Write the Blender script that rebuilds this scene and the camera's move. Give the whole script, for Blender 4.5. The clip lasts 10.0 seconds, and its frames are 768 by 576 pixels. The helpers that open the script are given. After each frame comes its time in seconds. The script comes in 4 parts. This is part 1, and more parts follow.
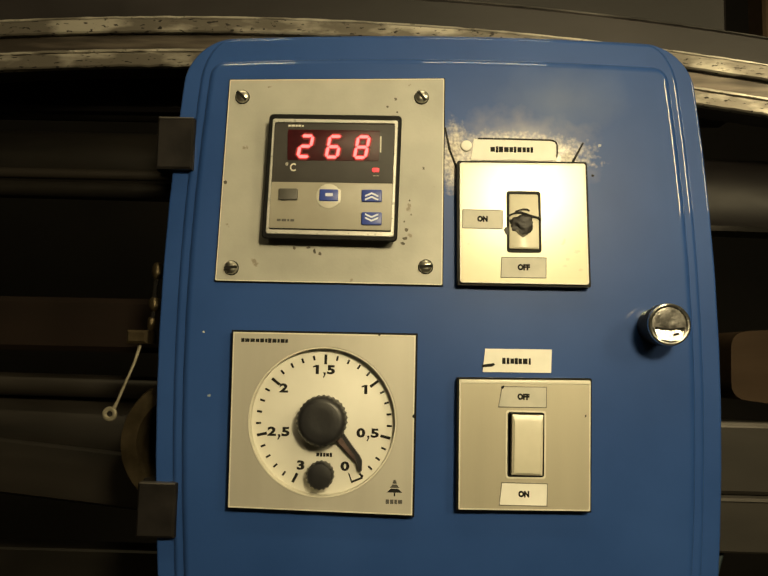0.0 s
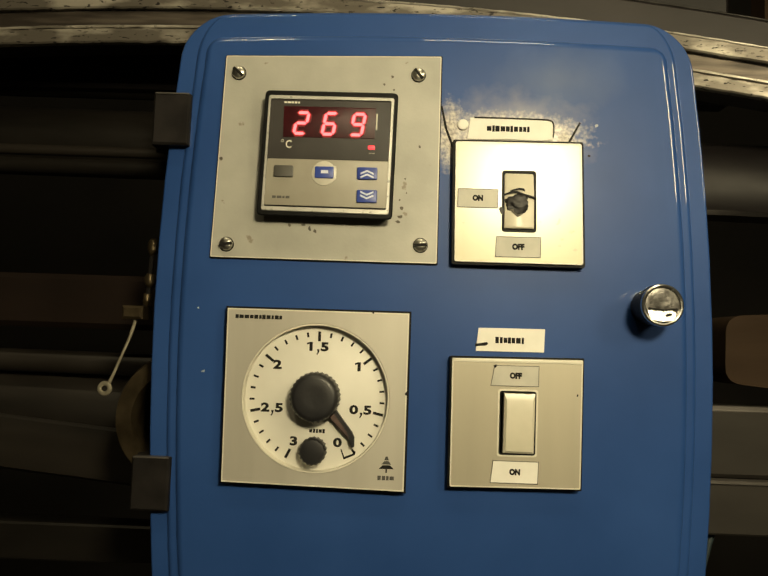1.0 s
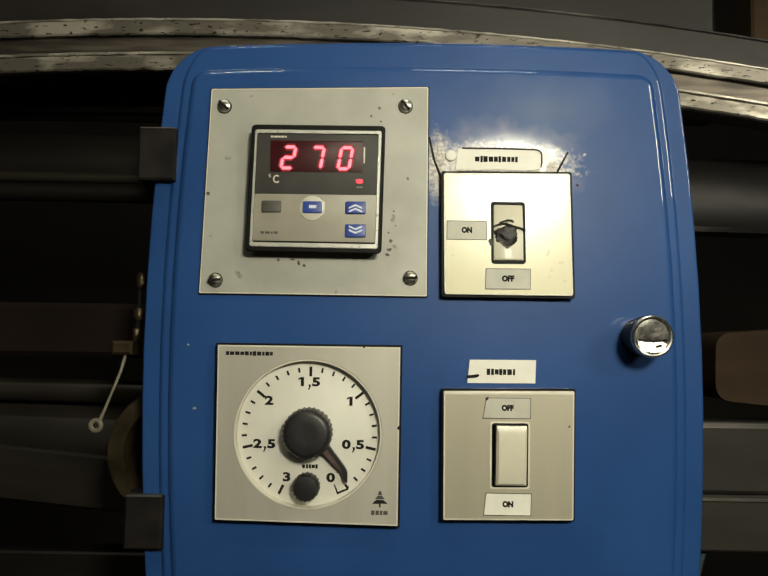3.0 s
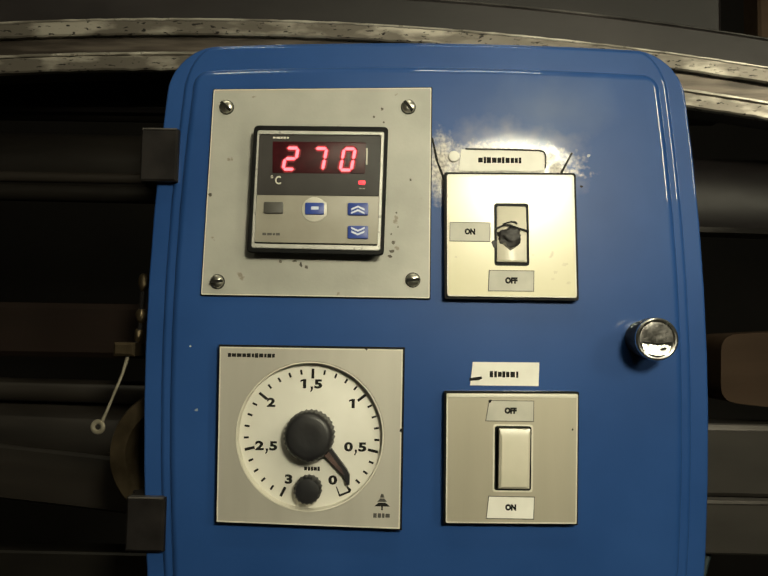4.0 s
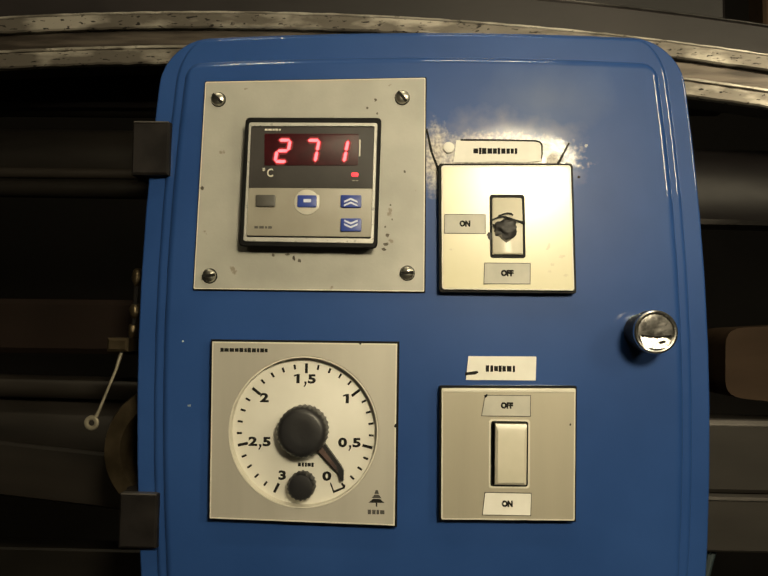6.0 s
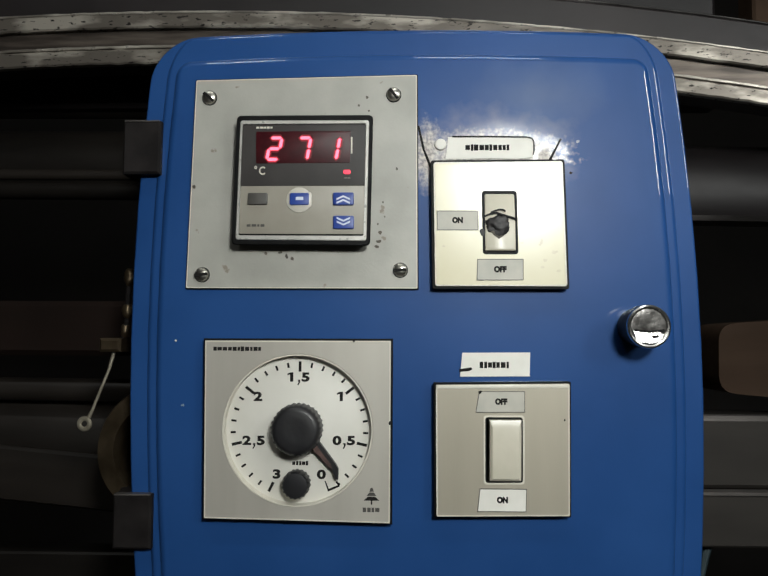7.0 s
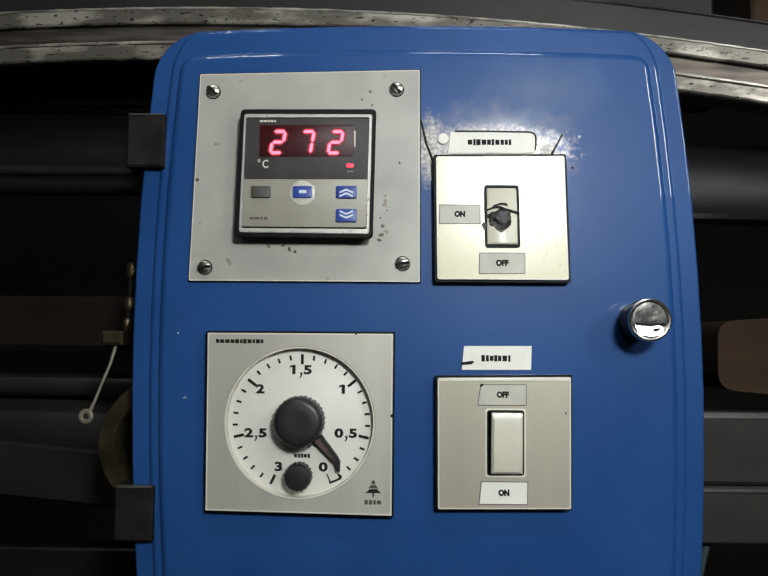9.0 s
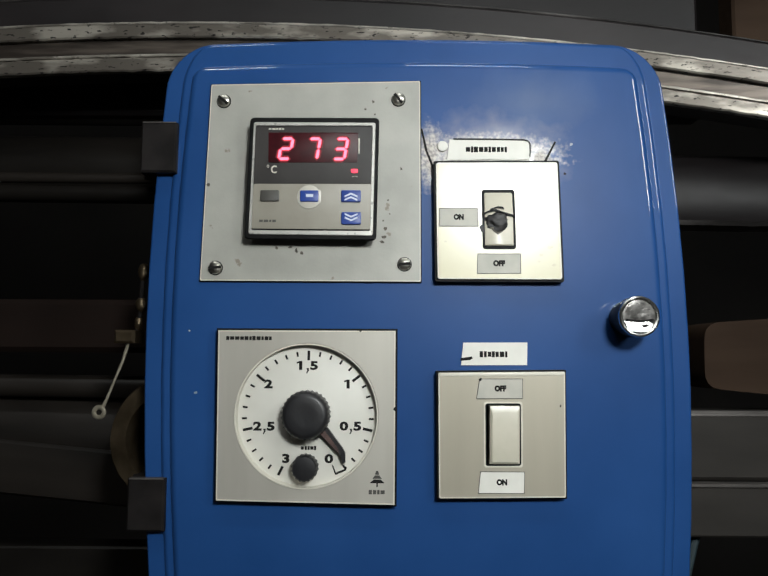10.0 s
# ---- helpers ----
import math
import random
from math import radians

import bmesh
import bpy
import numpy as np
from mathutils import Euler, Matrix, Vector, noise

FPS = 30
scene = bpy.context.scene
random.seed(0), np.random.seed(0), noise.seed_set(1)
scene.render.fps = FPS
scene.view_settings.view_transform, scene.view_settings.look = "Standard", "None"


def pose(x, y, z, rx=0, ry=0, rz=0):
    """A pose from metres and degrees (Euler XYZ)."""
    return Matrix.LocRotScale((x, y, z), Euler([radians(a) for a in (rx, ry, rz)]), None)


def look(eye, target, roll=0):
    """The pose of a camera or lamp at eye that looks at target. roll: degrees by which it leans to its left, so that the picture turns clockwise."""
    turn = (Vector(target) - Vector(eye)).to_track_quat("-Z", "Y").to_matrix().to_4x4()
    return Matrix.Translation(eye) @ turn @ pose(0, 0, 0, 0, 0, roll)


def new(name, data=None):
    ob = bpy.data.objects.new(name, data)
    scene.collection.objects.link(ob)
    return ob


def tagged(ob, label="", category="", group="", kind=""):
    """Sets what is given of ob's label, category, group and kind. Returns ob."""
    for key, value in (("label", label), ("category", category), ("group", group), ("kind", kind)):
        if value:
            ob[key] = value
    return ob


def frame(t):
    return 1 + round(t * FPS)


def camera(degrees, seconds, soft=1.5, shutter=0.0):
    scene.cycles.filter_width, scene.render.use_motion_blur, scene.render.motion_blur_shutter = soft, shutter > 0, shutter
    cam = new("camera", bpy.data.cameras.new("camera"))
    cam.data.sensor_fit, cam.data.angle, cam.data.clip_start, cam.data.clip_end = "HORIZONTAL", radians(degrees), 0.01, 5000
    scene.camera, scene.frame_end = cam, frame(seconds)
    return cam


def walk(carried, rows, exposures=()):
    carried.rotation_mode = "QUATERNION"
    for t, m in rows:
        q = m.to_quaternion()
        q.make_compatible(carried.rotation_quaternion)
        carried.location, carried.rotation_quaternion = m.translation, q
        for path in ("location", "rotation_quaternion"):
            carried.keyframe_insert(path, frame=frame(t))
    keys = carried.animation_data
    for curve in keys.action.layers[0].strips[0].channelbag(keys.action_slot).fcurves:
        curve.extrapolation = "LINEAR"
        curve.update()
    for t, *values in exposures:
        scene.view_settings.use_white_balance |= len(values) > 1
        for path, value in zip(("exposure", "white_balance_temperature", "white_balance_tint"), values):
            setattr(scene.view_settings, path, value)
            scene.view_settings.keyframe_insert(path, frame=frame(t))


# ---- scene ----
cam = camera(57.0, 10.0, soft=1.5)
PATH = [
    (0, (0.00611, -0.39233, 1.18789), (-0.03155, 1.59767, 1.38404), 1.271),
    (0.1, (0.00704, -0.39240, 1.18713), (-0.03333, 1.59740, 1.38037), 1.191),
    (0.2, (0.00798, -0.39248, 1.18637), (-0.03634, 1.59712, 1.38660), 1.112),
    (0.4, (0.00985, -0.39263, 1.18485), (-0.03894, 1.59657, 1.39090), 0.953),
    (0.5, (0.01078, -0.39270, 1.18409), (-0.03528, 1.59630, 1.38843), 0.873),
    (0.7, (0.00147, -0.39178, 1.18448), (0.00658, 1.59767, 1.38961), 0.894),
    (0.8, (0.00185, -0.39159, 1.18309), (0.00531, 1.59780, 1.38872), 0.898),
    (0.9, (0.00734, -0.39221, 1.18300), (-0.01830, 1.59989, 1.35876), 1.581),
    (1, (0.01029, -0.39254, 1.18295), (-0.03104, 1.60065, 1.34261), 1.949),
    (1.1, (0.00341, -0.39291, 1.18709), (-0.01274, 1.59984, 1.35649), 1.781),
    (1.2, (0.00133, -0.39334, 1.19024), (-0.01148, 1.59888, 1.36606), 1.611),
    (1.3, (0.00111, -0.39353, 1.19554), (-0.00228, 1.59909, 1.36715), 1.576),
    (1.4, (0.00425, -0.39272, 1.19749), (-0.00699, 1.60062, 1.35333), 1.581),
    (1.5, (0.00739, -0.39190, 1.19945), (-0.01728, 1.60215, 1.35156), 1.586),
    (1.7, (0.00955, -0.39224, 1.20119), (-0.00868, 1.60231, 1.33521), 1.336),
    (1.8, (0.01064, -0.39241, 1.20206), (-0.00688, 1.60238, 1.33880), 1.211),
    (1.9, (0.01172, -0.39258, 1.20293), (-0.00827, 1.60246, 1.34127), 1.086),
    (2, (0.01280, -0.39275, 1.20380), (-0.01153, 1.60254, 1.33879), 0.961),
    (2.1, (0.01219, -0.39310, 1.20416), (-0.01150, 1.60212, 1.34547), 0.942),
    (2.2, (0.01158, -0.39345, 1.20452), (-0.01210, 1.60171, 1.34492), 0.923),
    (2.3, (0.01096, -0.39380, 1.20487), (-0.01159, 1.60129, 1.34612), 0.903),
    (2.5, (0.00974, -0.39450, 1.20559), (-0.00598, 1.60046, 1.34666), 0.865),
    (2.7, (0.01004, -0.39413, 1.20607), (-0.00278, 1.60094, 1.33944), 0.880),
    (3.8, (0.01169, -0.39206, 1.20870), (-0.02635, 1.60355, 1.34298), 0.966),
    (3.9, (0.01184, -0.39188, 1.20894), (-0.02349, 1.60379, 1.33797), 0.973),
    (4, (0.01199, -0.39169, 1.20918), (-0.01992, 1.60403, 1.33594), 0.981),
    (4.1, (0.01234, -0.39185, 1.20874), (-0.02445, 1.60369, 1.33385), 0.918),
    (4.2, (0.01270, -0.39200, 1.20830), (-0.02849, 1.60334, 1.33369), 0.856),
    (4.3, (0.01305, -0.39216, 1.20785), (-0.02621, 1.60300, 1.34672), 0.793),
    (4.4, (0.01341, -0.39231, 1.20741), (-0.02771, 1.60265, 1.34886), 0.731),
    (4.5, (0.01376, -0.39247, 1.20697), (-0.03021, 1.60231, 1.34456), 0.668),
    (4.9, (0.01649, -0.38861, 1.20675), (-0.02818, 1.60625, 1.34171), 0.722),
    (5, (0.01717, -0.38765, 1.20669), (-0.03243, 1.60723, 1.34085), 0.736),
    (5.1, (0.01792, -0.38736, 1.20719), (-0.04301, 1.60763, 1.33275), 0.772),
    (5.2, (0.01867, -0.38707, 1.20769), (-0.03875, 1.60803, 1.33427), 0.808),
    (5.5, (0.02092, -0.38620, 1.20920), (-0.03905, 1.60923, 1.33024), 0.917),
    (5.6, (0.02098, -0.38612, 1.20885), (-0.04533, 1.60929, 1.32855), 0.872),
    (6.8, (0.02173, -0.38519, 1.20462), (-0.02560, 1.61003, 1.32835), 0.331),
    (6.9, (0.02180, -0.38512, 1.20427), (-0.02498, 1.61009, 1.32871), 0.286),
    (7, (0.02186, -0.38504, 1.20392), (-0.02553, 1.61015, 1.33426), 0.241),
    (7.1, (0.02255, -0.38529, 1.20300), (-0.01957, 1.60976, 1.33680), 0.211),
    (7.2, (0.02324, -0.38554, 1.20208), (-0.02158, 1.60936, 1.33835), 0.180),
    (7.3, (0.02393, -0.38580, 1.20115), (-0.02400, 1.60897, 1.33611), 0.150),
    (7.4, (0.02462, -0.38605, 1.20023), (-0.02586, 1.60857, 1.33789), 0.119),
    (7.5, (0.02531, -0.38630, 1.19931), (-0.03117, 1.60818, 1.33669), 0.089),
    (7.6, (0.02525, -0.38613, 1.19926), (-0.02688, 1.60838, 1.34531), 0.118),
    (7.7, (0.02519, -0.38596, 1.19922), (-0.01033, 1.60858, 1.34426), 0.148),
    (7.8, (0.02512, -0.38579, 1.19917), (-0.01627, 1.60879, 1.33485), 0.177),
    (7.9, (0.02506, -0.38562, 1.19913), (-0.01995, 1.60899, 1.33648), 0.207),
    (8, (0.02500, -0.38545, 1.19908), (-0.02854, 1.60919, 1.33536), 0.236),
    (8.2, (0.02359, -0.38577, 1.19953), (-0.02710, 1.60894, 1.33947), 0.368),
    (8.4, (0.02218, -0.38609, 1.19998), (-0.02618, 1.60869, 1.33973), 0.500),
    (8.5, (0.02147, -0.38625, 1.20021), (-0.02395, 1.60856, 1.33693), 0.566),
    (8.7, (0.02035, -0.38619, 1.19907), (-0.02085, 1.60845, 1.33317), 0.520),
    (9, (0.01867, -0.38611, 1.19737), (-0.01846, 1.60829, 1.34225), 0.451),
    (9.2, (0.01687, -0.38589, 1.19679), (-0.01751, 1.60843, 1.33895), 0.444),
    (9.5, (0.01416, -0.38557, 1.19591), (-0.00507, 1.60865, 1.34663), 0.433),
    (9.8, (0.01205, -0.38498, 1.19322), (-0.00482, 1.60846, 1.35424), 0.405),
    (9.9, (0.01205, -0.38691, 1.19255), (-0.00418, 1.60630, 1.35646), 0.398),
    (10, (0.01207, -0.40428, 1.18656), (0.00155, 1.58665, 1.37646), 0.336),
]
# (seconds, stops, kelvin, tint): the film camera's white balance hunts between warm and cool
EXPOSURES = [
    (0.0, 0.03, 7600, -8), (0.4, 0.03, 7450, -8), (0.9, 0.04, 6900, -7), (1.5, 0.05, 6350, -6), (2.0, 0.03, 4800, 2), (2.5, -0.03, 5300, 0), (2.7, -0.03, 5400, -2),
    (3.8, -0.04, 5600, -7), (4.0, -0.04, 5750, -7), (4.5, 0.02, 7500, -10), (5.0, 0.0, 7650, -9), (5.5, -0.03, 7000, -3), (5.7, -0.04, 6900, -3), (6.4, -0.06, 5300, 1),
    (6.8, -0.08, 4800, 4), (7.5, -0.09, 4750, 4), (8.5, 0.0, 4700, 4), (9.5, 0.03, 4700, 4), (10.0, 0.04, 4700, 4),
]
walk(cam, [(t, look(eye, target, roll)) for t, eye, target, roll in PATH], EXPOSURES)

# ---- light ----
world = bpy.data.worlds.new("world")
world.use_nodes = True
world.node_tree.nodes["Background"].inputs[0].default_value = (0.5, 0.45, 0.4, 1)
world.node_tree.nodes["Background"].inputs[1].default_value = 0.0
scene.world = world


def area_lamp(name, eye, target, sx, sy, watts, colour, spread=180):
    data = bpy.data.lights.new(name, "AREA")
    data.shape, data.size, data.size_y, data.energy, data.color = "RECTANGLE", sx, sy, watts, colour
    data.spread = radians(spread)
    ob = new(name, data)
    ob.matrix_world = look(eye, target)
    return ob


WARM = (1.0, 0.80, 0.56)
area_lamp("work_lamp", (0.192, -0.66, 1.434), (0.10, 0, 1.255), 0.105, 0.092, 1.8, WARM, 110)
area_lamp("side_lamp", (0.95, -1.00, 1.72), (0.10, 0, 1.22), 0.12, 0.34, 5.2, WARM)
for x, width, watts in ((-0.43, 0.24, 3.2), (0.235, 0.36, 3.8)):
    area_lamp("ceiling_lamp", (x, -0.75, 2.72), (x, -0.55, 0.0), width, 0.07, watts, WARM)


# ---- materials ----
def material(name, a, b, scale=40.0, rough=0.5, spread=0.1, metal=0.0, bump=0.1, grain=400.0, stretch=(1, 1, 1), low=0.35, high=0.65,
             spots=None, emit=None, coat=0.0, gloss=0.5):
    """A surface that varies between the colours a and b, with a fine grain in its relief. spots: (colour, scale, threshold, roughness)."""
    m = bpy.data.materials.new(name)
    m.use_nodes = True
    nt = m.node_tree
    bs = nt.nodes["Principled BSDF"]
    link = nt.links.new

    def add(kind):
        return nt.nodes.new(kind)

    co, mp = add("ShaderNodeTexCoord"), add("ShaderNodeMapping")
    mp.inputs["Scale"].default_value = stretch
    link(co.outputs["Object"], mp.inputs["Vector"])

    def noise_at(s, detail=5.0):
        n = add("ShaderNodeTexNoise")
        n.inputs["Scale"].default_value, n.inputs["Detail"].default_value = s, detail
        link(mp.outputs["Vector"], n.inputs["Vector"])
        return n

    def ramp(src, lo, hi, c0=(0, 0, 0, 1), c1=(1, 1, 1, 1)):
        r = add("ShaderNodeValToRGB")
        r.color_ramp.elements[0].position, r.color_ramp.elements[1].position = lo, hi
        r.color_ramp.elements[0].color, r.color_ramp.elements[1].color = c0, c1
        link(src, r.inputs["Fac"])
        return r

    big, small = noise_at(scale), noise_at(grain, 3.0)
    colour = ramp(big.outputs["Fac"], low, high, (*a, 1), (*b, 1)).outputs["Color"]
    rr = add("ShaderNodeMapRange")
    rr.inputs["To Min"].default_value, rr.inputs["To Max"].default_value = max(rough - spread, 0.02), rough + spread
    link(small.outputs["Fac"], rr.inputs["Value"])
    roughness = rr.outputs["Result"]
    if spots:
        tint, s, edge, sr = spots
        mask = ramp(noise_at(s).outputs["Fac"], edge, edge + 0.03).outputs["Color"]
        mx = add("ShaderNodeMixRGB")
        link(mask, mx.inputs["Fac"])
        link(colour, mx.inputs["Color1"])
        mx.inputs["Color2"].default_value = (*tint, 1)
        colour = mx.outputs["Color"]
        mr = add("ShaderNodeMix")
        link(mask, mr.inputs["Factor"])
        link(roughness, mr.inputs["A"])
        mr.inputs["B"].default_value = sr
        roughness = mr.outputs["Result"]
    link(colour, bs.inputs["Base Color"])
    link(roughness, bs.inputs["Roughness"])
    bs.inputs["Metallic"].default_value, bs.inputs["Specular IOR Level"].default_value = metal, gloss
    bs.inputs["Coat Weight"].default_value, bs.inputs["Coat Roughness"].default_value = coat, 0.07
    if bump:
        bp = add("ShaderNodeBump")
        bp.inputs["Strength"].default_value, bp.inputs["Distance"].default_value = bump, 0.0004
        link(small.outputs["Fac"], bp.inputs["Height"])
        link(bp.outputs["Normal"], bs.inputs["Normal"])
    if emit:
        bs.inputs["Emission Color"].default_value, bs.inputs["Emission Strength"].default_value = (*emit[0], 1), emit[1]
    return m


def worn_blue():
    """Blue enamel with rubbed, glue-crusted paint over the upper switch."""
    m = material("blue_enamel", (0.0180, 0.0566, 0.204), (0.0270, 0.0750, 0.254), 14, 0.42, 0.05, bump=0.05, grain=260, low=0.3, high=0.7, coat=0.9, gloss=0.22)
    nt = m.node_tree
    bs = nt.nodes["Principled BSDF"]
    link = nt.links.new
    co = nt.nodes.new("ShaderNodeTexCoord")

    def blob(centre, radii, edge, scale, soft=0.12, uneven=-1.3):
        sub = nt.nodes.new("ShaderNodeVectorMath")
        sub.operation = "SUBTRACT"
        sub.inputs[1].default_value = centre
        link(co.outputs["Object"], sub.inputs[0])
        div = nt.nodes.new("ShaderNodeVectorMath")
        div.operation = "DIVIDE"
        div.inputs[1].default_value = radii
        link(sub.outputs[0], div.inputs[0])
        ln = nt.nodes.new("ShaderNodeVectorMath")
        ln.operation = "LENGTH"
        link(div.outputs[0], ln.inputs[0])
        n = nt.nodes.new("ShaderNodeTexNoise")
        n.inputs["Scale"].default_value, n.inputs["Detail"].default_value = scale, 6
        link(co.outputs["Object"], n.inputs["Vector"])
        ad = nt.nodes.new("ShaderNodeMath")
        ad.operation = "MULTIPLY_ADD"
        link(n.outputs["Fac"], ad.inputs[0])
        ad.inputs[1].default_value = uneven
        link(ln.outputs["Value"], ad.inputs[2])
        r = nt.nodes.new("ShaderNodeMapRange")
        r.inputs["From Min"].default_value, r.inputs["From Max"].default_value = edge + soft, edge - soft
        link(ad.outputs[0], r.inputs["Value"])
        return r.outputs["Result"], n

    def blend(fac, tint):
        old = bs.inputs["Base Color"].links[0].from_socket
        mx = nt.nodes.new("ShaderNodeMixRGB")
        link(fac, mx.inputs["Fac"])
        link(old, mx.inputs["Color1"])
        mx.inputs["Color2"].default_value = (*tint, 1)
        link(mx.outputs["Color"], bs.inputs["Base Color"])
        return mx

    # rubbed haze, then the crust of old glue close to the switch
    fac, _ = blob((0.0690 - ORIGIN[0], 0, 1.302 - ORIGIN[2]), (0.046, 1, 0.026), 0.06, 60, 0.45)
    mul = nt.nodes.new("ShaderNodeMath")
    mul.operation = "MULTIPLY"
    mul.inputs[1].default_value = 0.44
    link(fac, mul.inputs[0])
    blend(mul.outputs[0], (0.38, 0.33, 0.32))
    wiped, _ = blob((0.098 - ORIGIN[0], 0, 1.338 - ORIGIN[2]), (0.036, 1, 0.020), 0.05, 45, 0.5, -1.1)
    faint = nt.nodes.new("ShaderNodeMath")
    faint.operation = "MULTIPLY"
    faint.inputs[1].default_value = 0.16
    link(wiped, faint.inputs[0])
    blend(faint.outputs[0], (0.32, 0.34, 0.38))
    fine = nt.nodes.new("ShaderNodeTexNoise")
    fine.inputs["Scale"].default_value, fine.inputs["Detail"].default_value = 520, 4
    link(co.outputs["Object"], fine.inputs["Vector"])
    crust = nt.nodes.new("ShaderNodeValToRGB")
    crust.color_ramp.elements[0].position, crust.color_ramp.elements[1].position = 0.38, 0.60
    crust.color_ramp.elements[0].color, crust.color_ramp.elements[1].color = (0.27, 0.245, 0.24, 1), (0.54, 0.50, 0.45, 1)
    link(fine.outputs["Fac"], crust.inputs["Fac"])
    whole = mul.outputs[0]  # where the surface is lumpy
    for centre, radii in (((0.068, 0, 1.3055), (0.036, 1, 0.0090)), ((0.1000, 0, 1.301), (0.0060, 1, 0.0070)), ((0.0365, 0, 1.3025), (0.0060, 1, 0.0165)), ((0.0700, 0, 1.2995), (0.0360, 1, 0.0035))):
        fac, n = blob([c - o for c, o in zip(centre, ORIGIN)], radii, 0.34, 260, 0.50, -1.15)
        link(crust.outputs["Color"], blend(fac, (0.5, 0.5, 0.5)).inputs["Color2"])
        top = nt.nodes.new("ShaderNodeMath")
        top.operation = "MAXIMUM"
        link(whole, top.inputs[0])
        link(fac, top.inputs[1])
        whole = top.outputs[0]
    lumps = nt.nodes.new("ShaderNodeTexNoise")
    lumps.inputs["Scale"].default_value, lumps.inputs["Detail"].default_value = 240, 5
    link(co.outputs["Object"], lumps.inputs["Vector"])
    high = nt.nodes.new("ShaderNodeMath")
    high.operation = "MULTIPLY"
    link(lumps.outputs["Fac"], high.inputs[0])
    link(whole, high.inputs[1])
    relief = nt.nodes.new("ShaderNodeBump")
    relief.inputs["Strength"].default_value, relief.inputs["Distance"].default_value = 0.10, 0.0012
    link(high.outputs[0], relief.inputs["Height"])
    link(relief.outputs["Normal"], bs.inputs["Coat Normal"])
    dull = nt.nodes.new("ShaderNodeMapRange")
    dull.inputs["To Min"].default_value, dull.inputs["To Max"].default_value = 0.045, 0.30
    bs.inputs["Coat IOR"].default_value = 1.66
    link(whole, dull.inputs["Value"])
    link(dull.outputs["Result"], bs.inputs["Coat Roughness"])
    matt = nt.nodes.new("ShaderNodeMapRange")
    matt.inputs["To Min"].default_value, matt.inputs["To Max"].default_value = 0.9, 0.04
    link(whole, matt.inputs["Value"])
    link(matt.outputs["Result"], bs.inputs["Coat Weight"])
    return m


ORIGIN = (0.029, 0.05, 0.96)  # foot of the cabinet
BLUE = worn_blue()
PLATE = material("grey_plate", (0.33, 0.325, 0.29), (0.42, 0.41, 0.37), 30, 0.48, 0.10, 0.0, 0.16, 700, spots=((0.24, 0.215, 0.17), 130, 0.70, 0.6))
TIMER_FACE = material("timer_face", (0.45, 0.425, 0.375), (0.52, 0.495, 0.44), 40, 0.44, 0.08, 0.3, 0.06, 1200, (1, 1, 0.12))
DIAL = material("dial_white", (0.67, 0.65, 0.59), (0.73, 0.71, 0.65), 40, 0.45, 0.05, bump=0.03)
CREAM = material("cream_switch", (0.66, 0.615, 0.43), (0.70, 0.66, 0.48), 22, 0.24, 0.05, bump=0.03, grain=300, spots=((0.54, 0.49, 0.34), 150, 0.69, 0.4))
BEIGE = material("beige_switch", (0.40, 0.368, 0.292), (0.465, 0.428, 0.342), 30, 0.42, 0.08, 0.3, 0.08, 900, (1, 1, 0.1))
PALE = material("bare_primer", (0.20, 0.24, 0.32), (0.28, 0.32, 0.38), 300, 0.45)
SWITCH_STAIN = material("switch_stain", (0.55, 0.50, 0.34), (0.60, 0.55, 0.39), 200, 0.4)
EDGE = material("pale_edge", (0.62, 0.59, 0.50), (0.70, 0.67, 0.58), 60, 0.35)
ROCKER = material("rocker_ivory", (0.56, 0.53, 0.43), (0.62, 0.58, 0.48), 60, 0.33, 0.06)
PAPER = material("paper_label", (0.74, 0.72, 0.66), (0.80, 0.78, 0.72), 90, 0.6, bump=0.08)
PAPER_GREY = material("grey_label", (0.42, 0.41, 0.36), (0.50, 0.48, 0.42), 90, 0.55, bump=0.08)
INK = material("ink", (0.008, 0.007, 0.007), (0.016, 0.015, 0.013), 120, 0.7, gloss=0.15)
BLACK = material("black_plastic", (0.004, 0.004, 0.004), (0.008, 0.008, 0.008), 80, 0.5, 0.08, gloss=0.12)
KNOB = material("knob_black", (0.012, 0.012, 0.014), (0.022, 0.021, 0.022), 60, 0.42, 0.1, bump=0.15)
RIM = material("silver_rim", (0.55, 0.54, 0.50), (0.66, 0.64, 0.60), 80, 0.3, metal=0.4)
FASCIA = material("dark_fascia", (0.040, 0.037, 0.036), (0.052, 0.048, 0.046), 50, 0.5, gloss=0.2)
KEYPAD = material("keypad_grey", (0.27, 0.25, 0.205), (0.31, 0.29, 0.24), 50, 0.45)
KEY_DARK = material("key_grey", (0.055, 0.052, 0.046), (0.075, 0.070, 0.062), 80, 0.5)
KEY_BLUE = material("key_blue", (0.022, 0.045, 0.25), (0.03, 0.06, 0.31), 80, 0.4)
KEY_MARK = material("key_mark", (0.55, 0.60, 0.75), (0.65, 0.7, 0.82), 80, 0.4)
BOSS = material("worn_boss", (0.50, 0.48, 0.42), (0.58, 0.55, 0.48), 120, 0.4)
WINDOW = material("display_filter", (0.030, 0.003, 0.005), (0.045, 0.004, 0.007), 200, 0.4, 0.04, gloss=0.2)
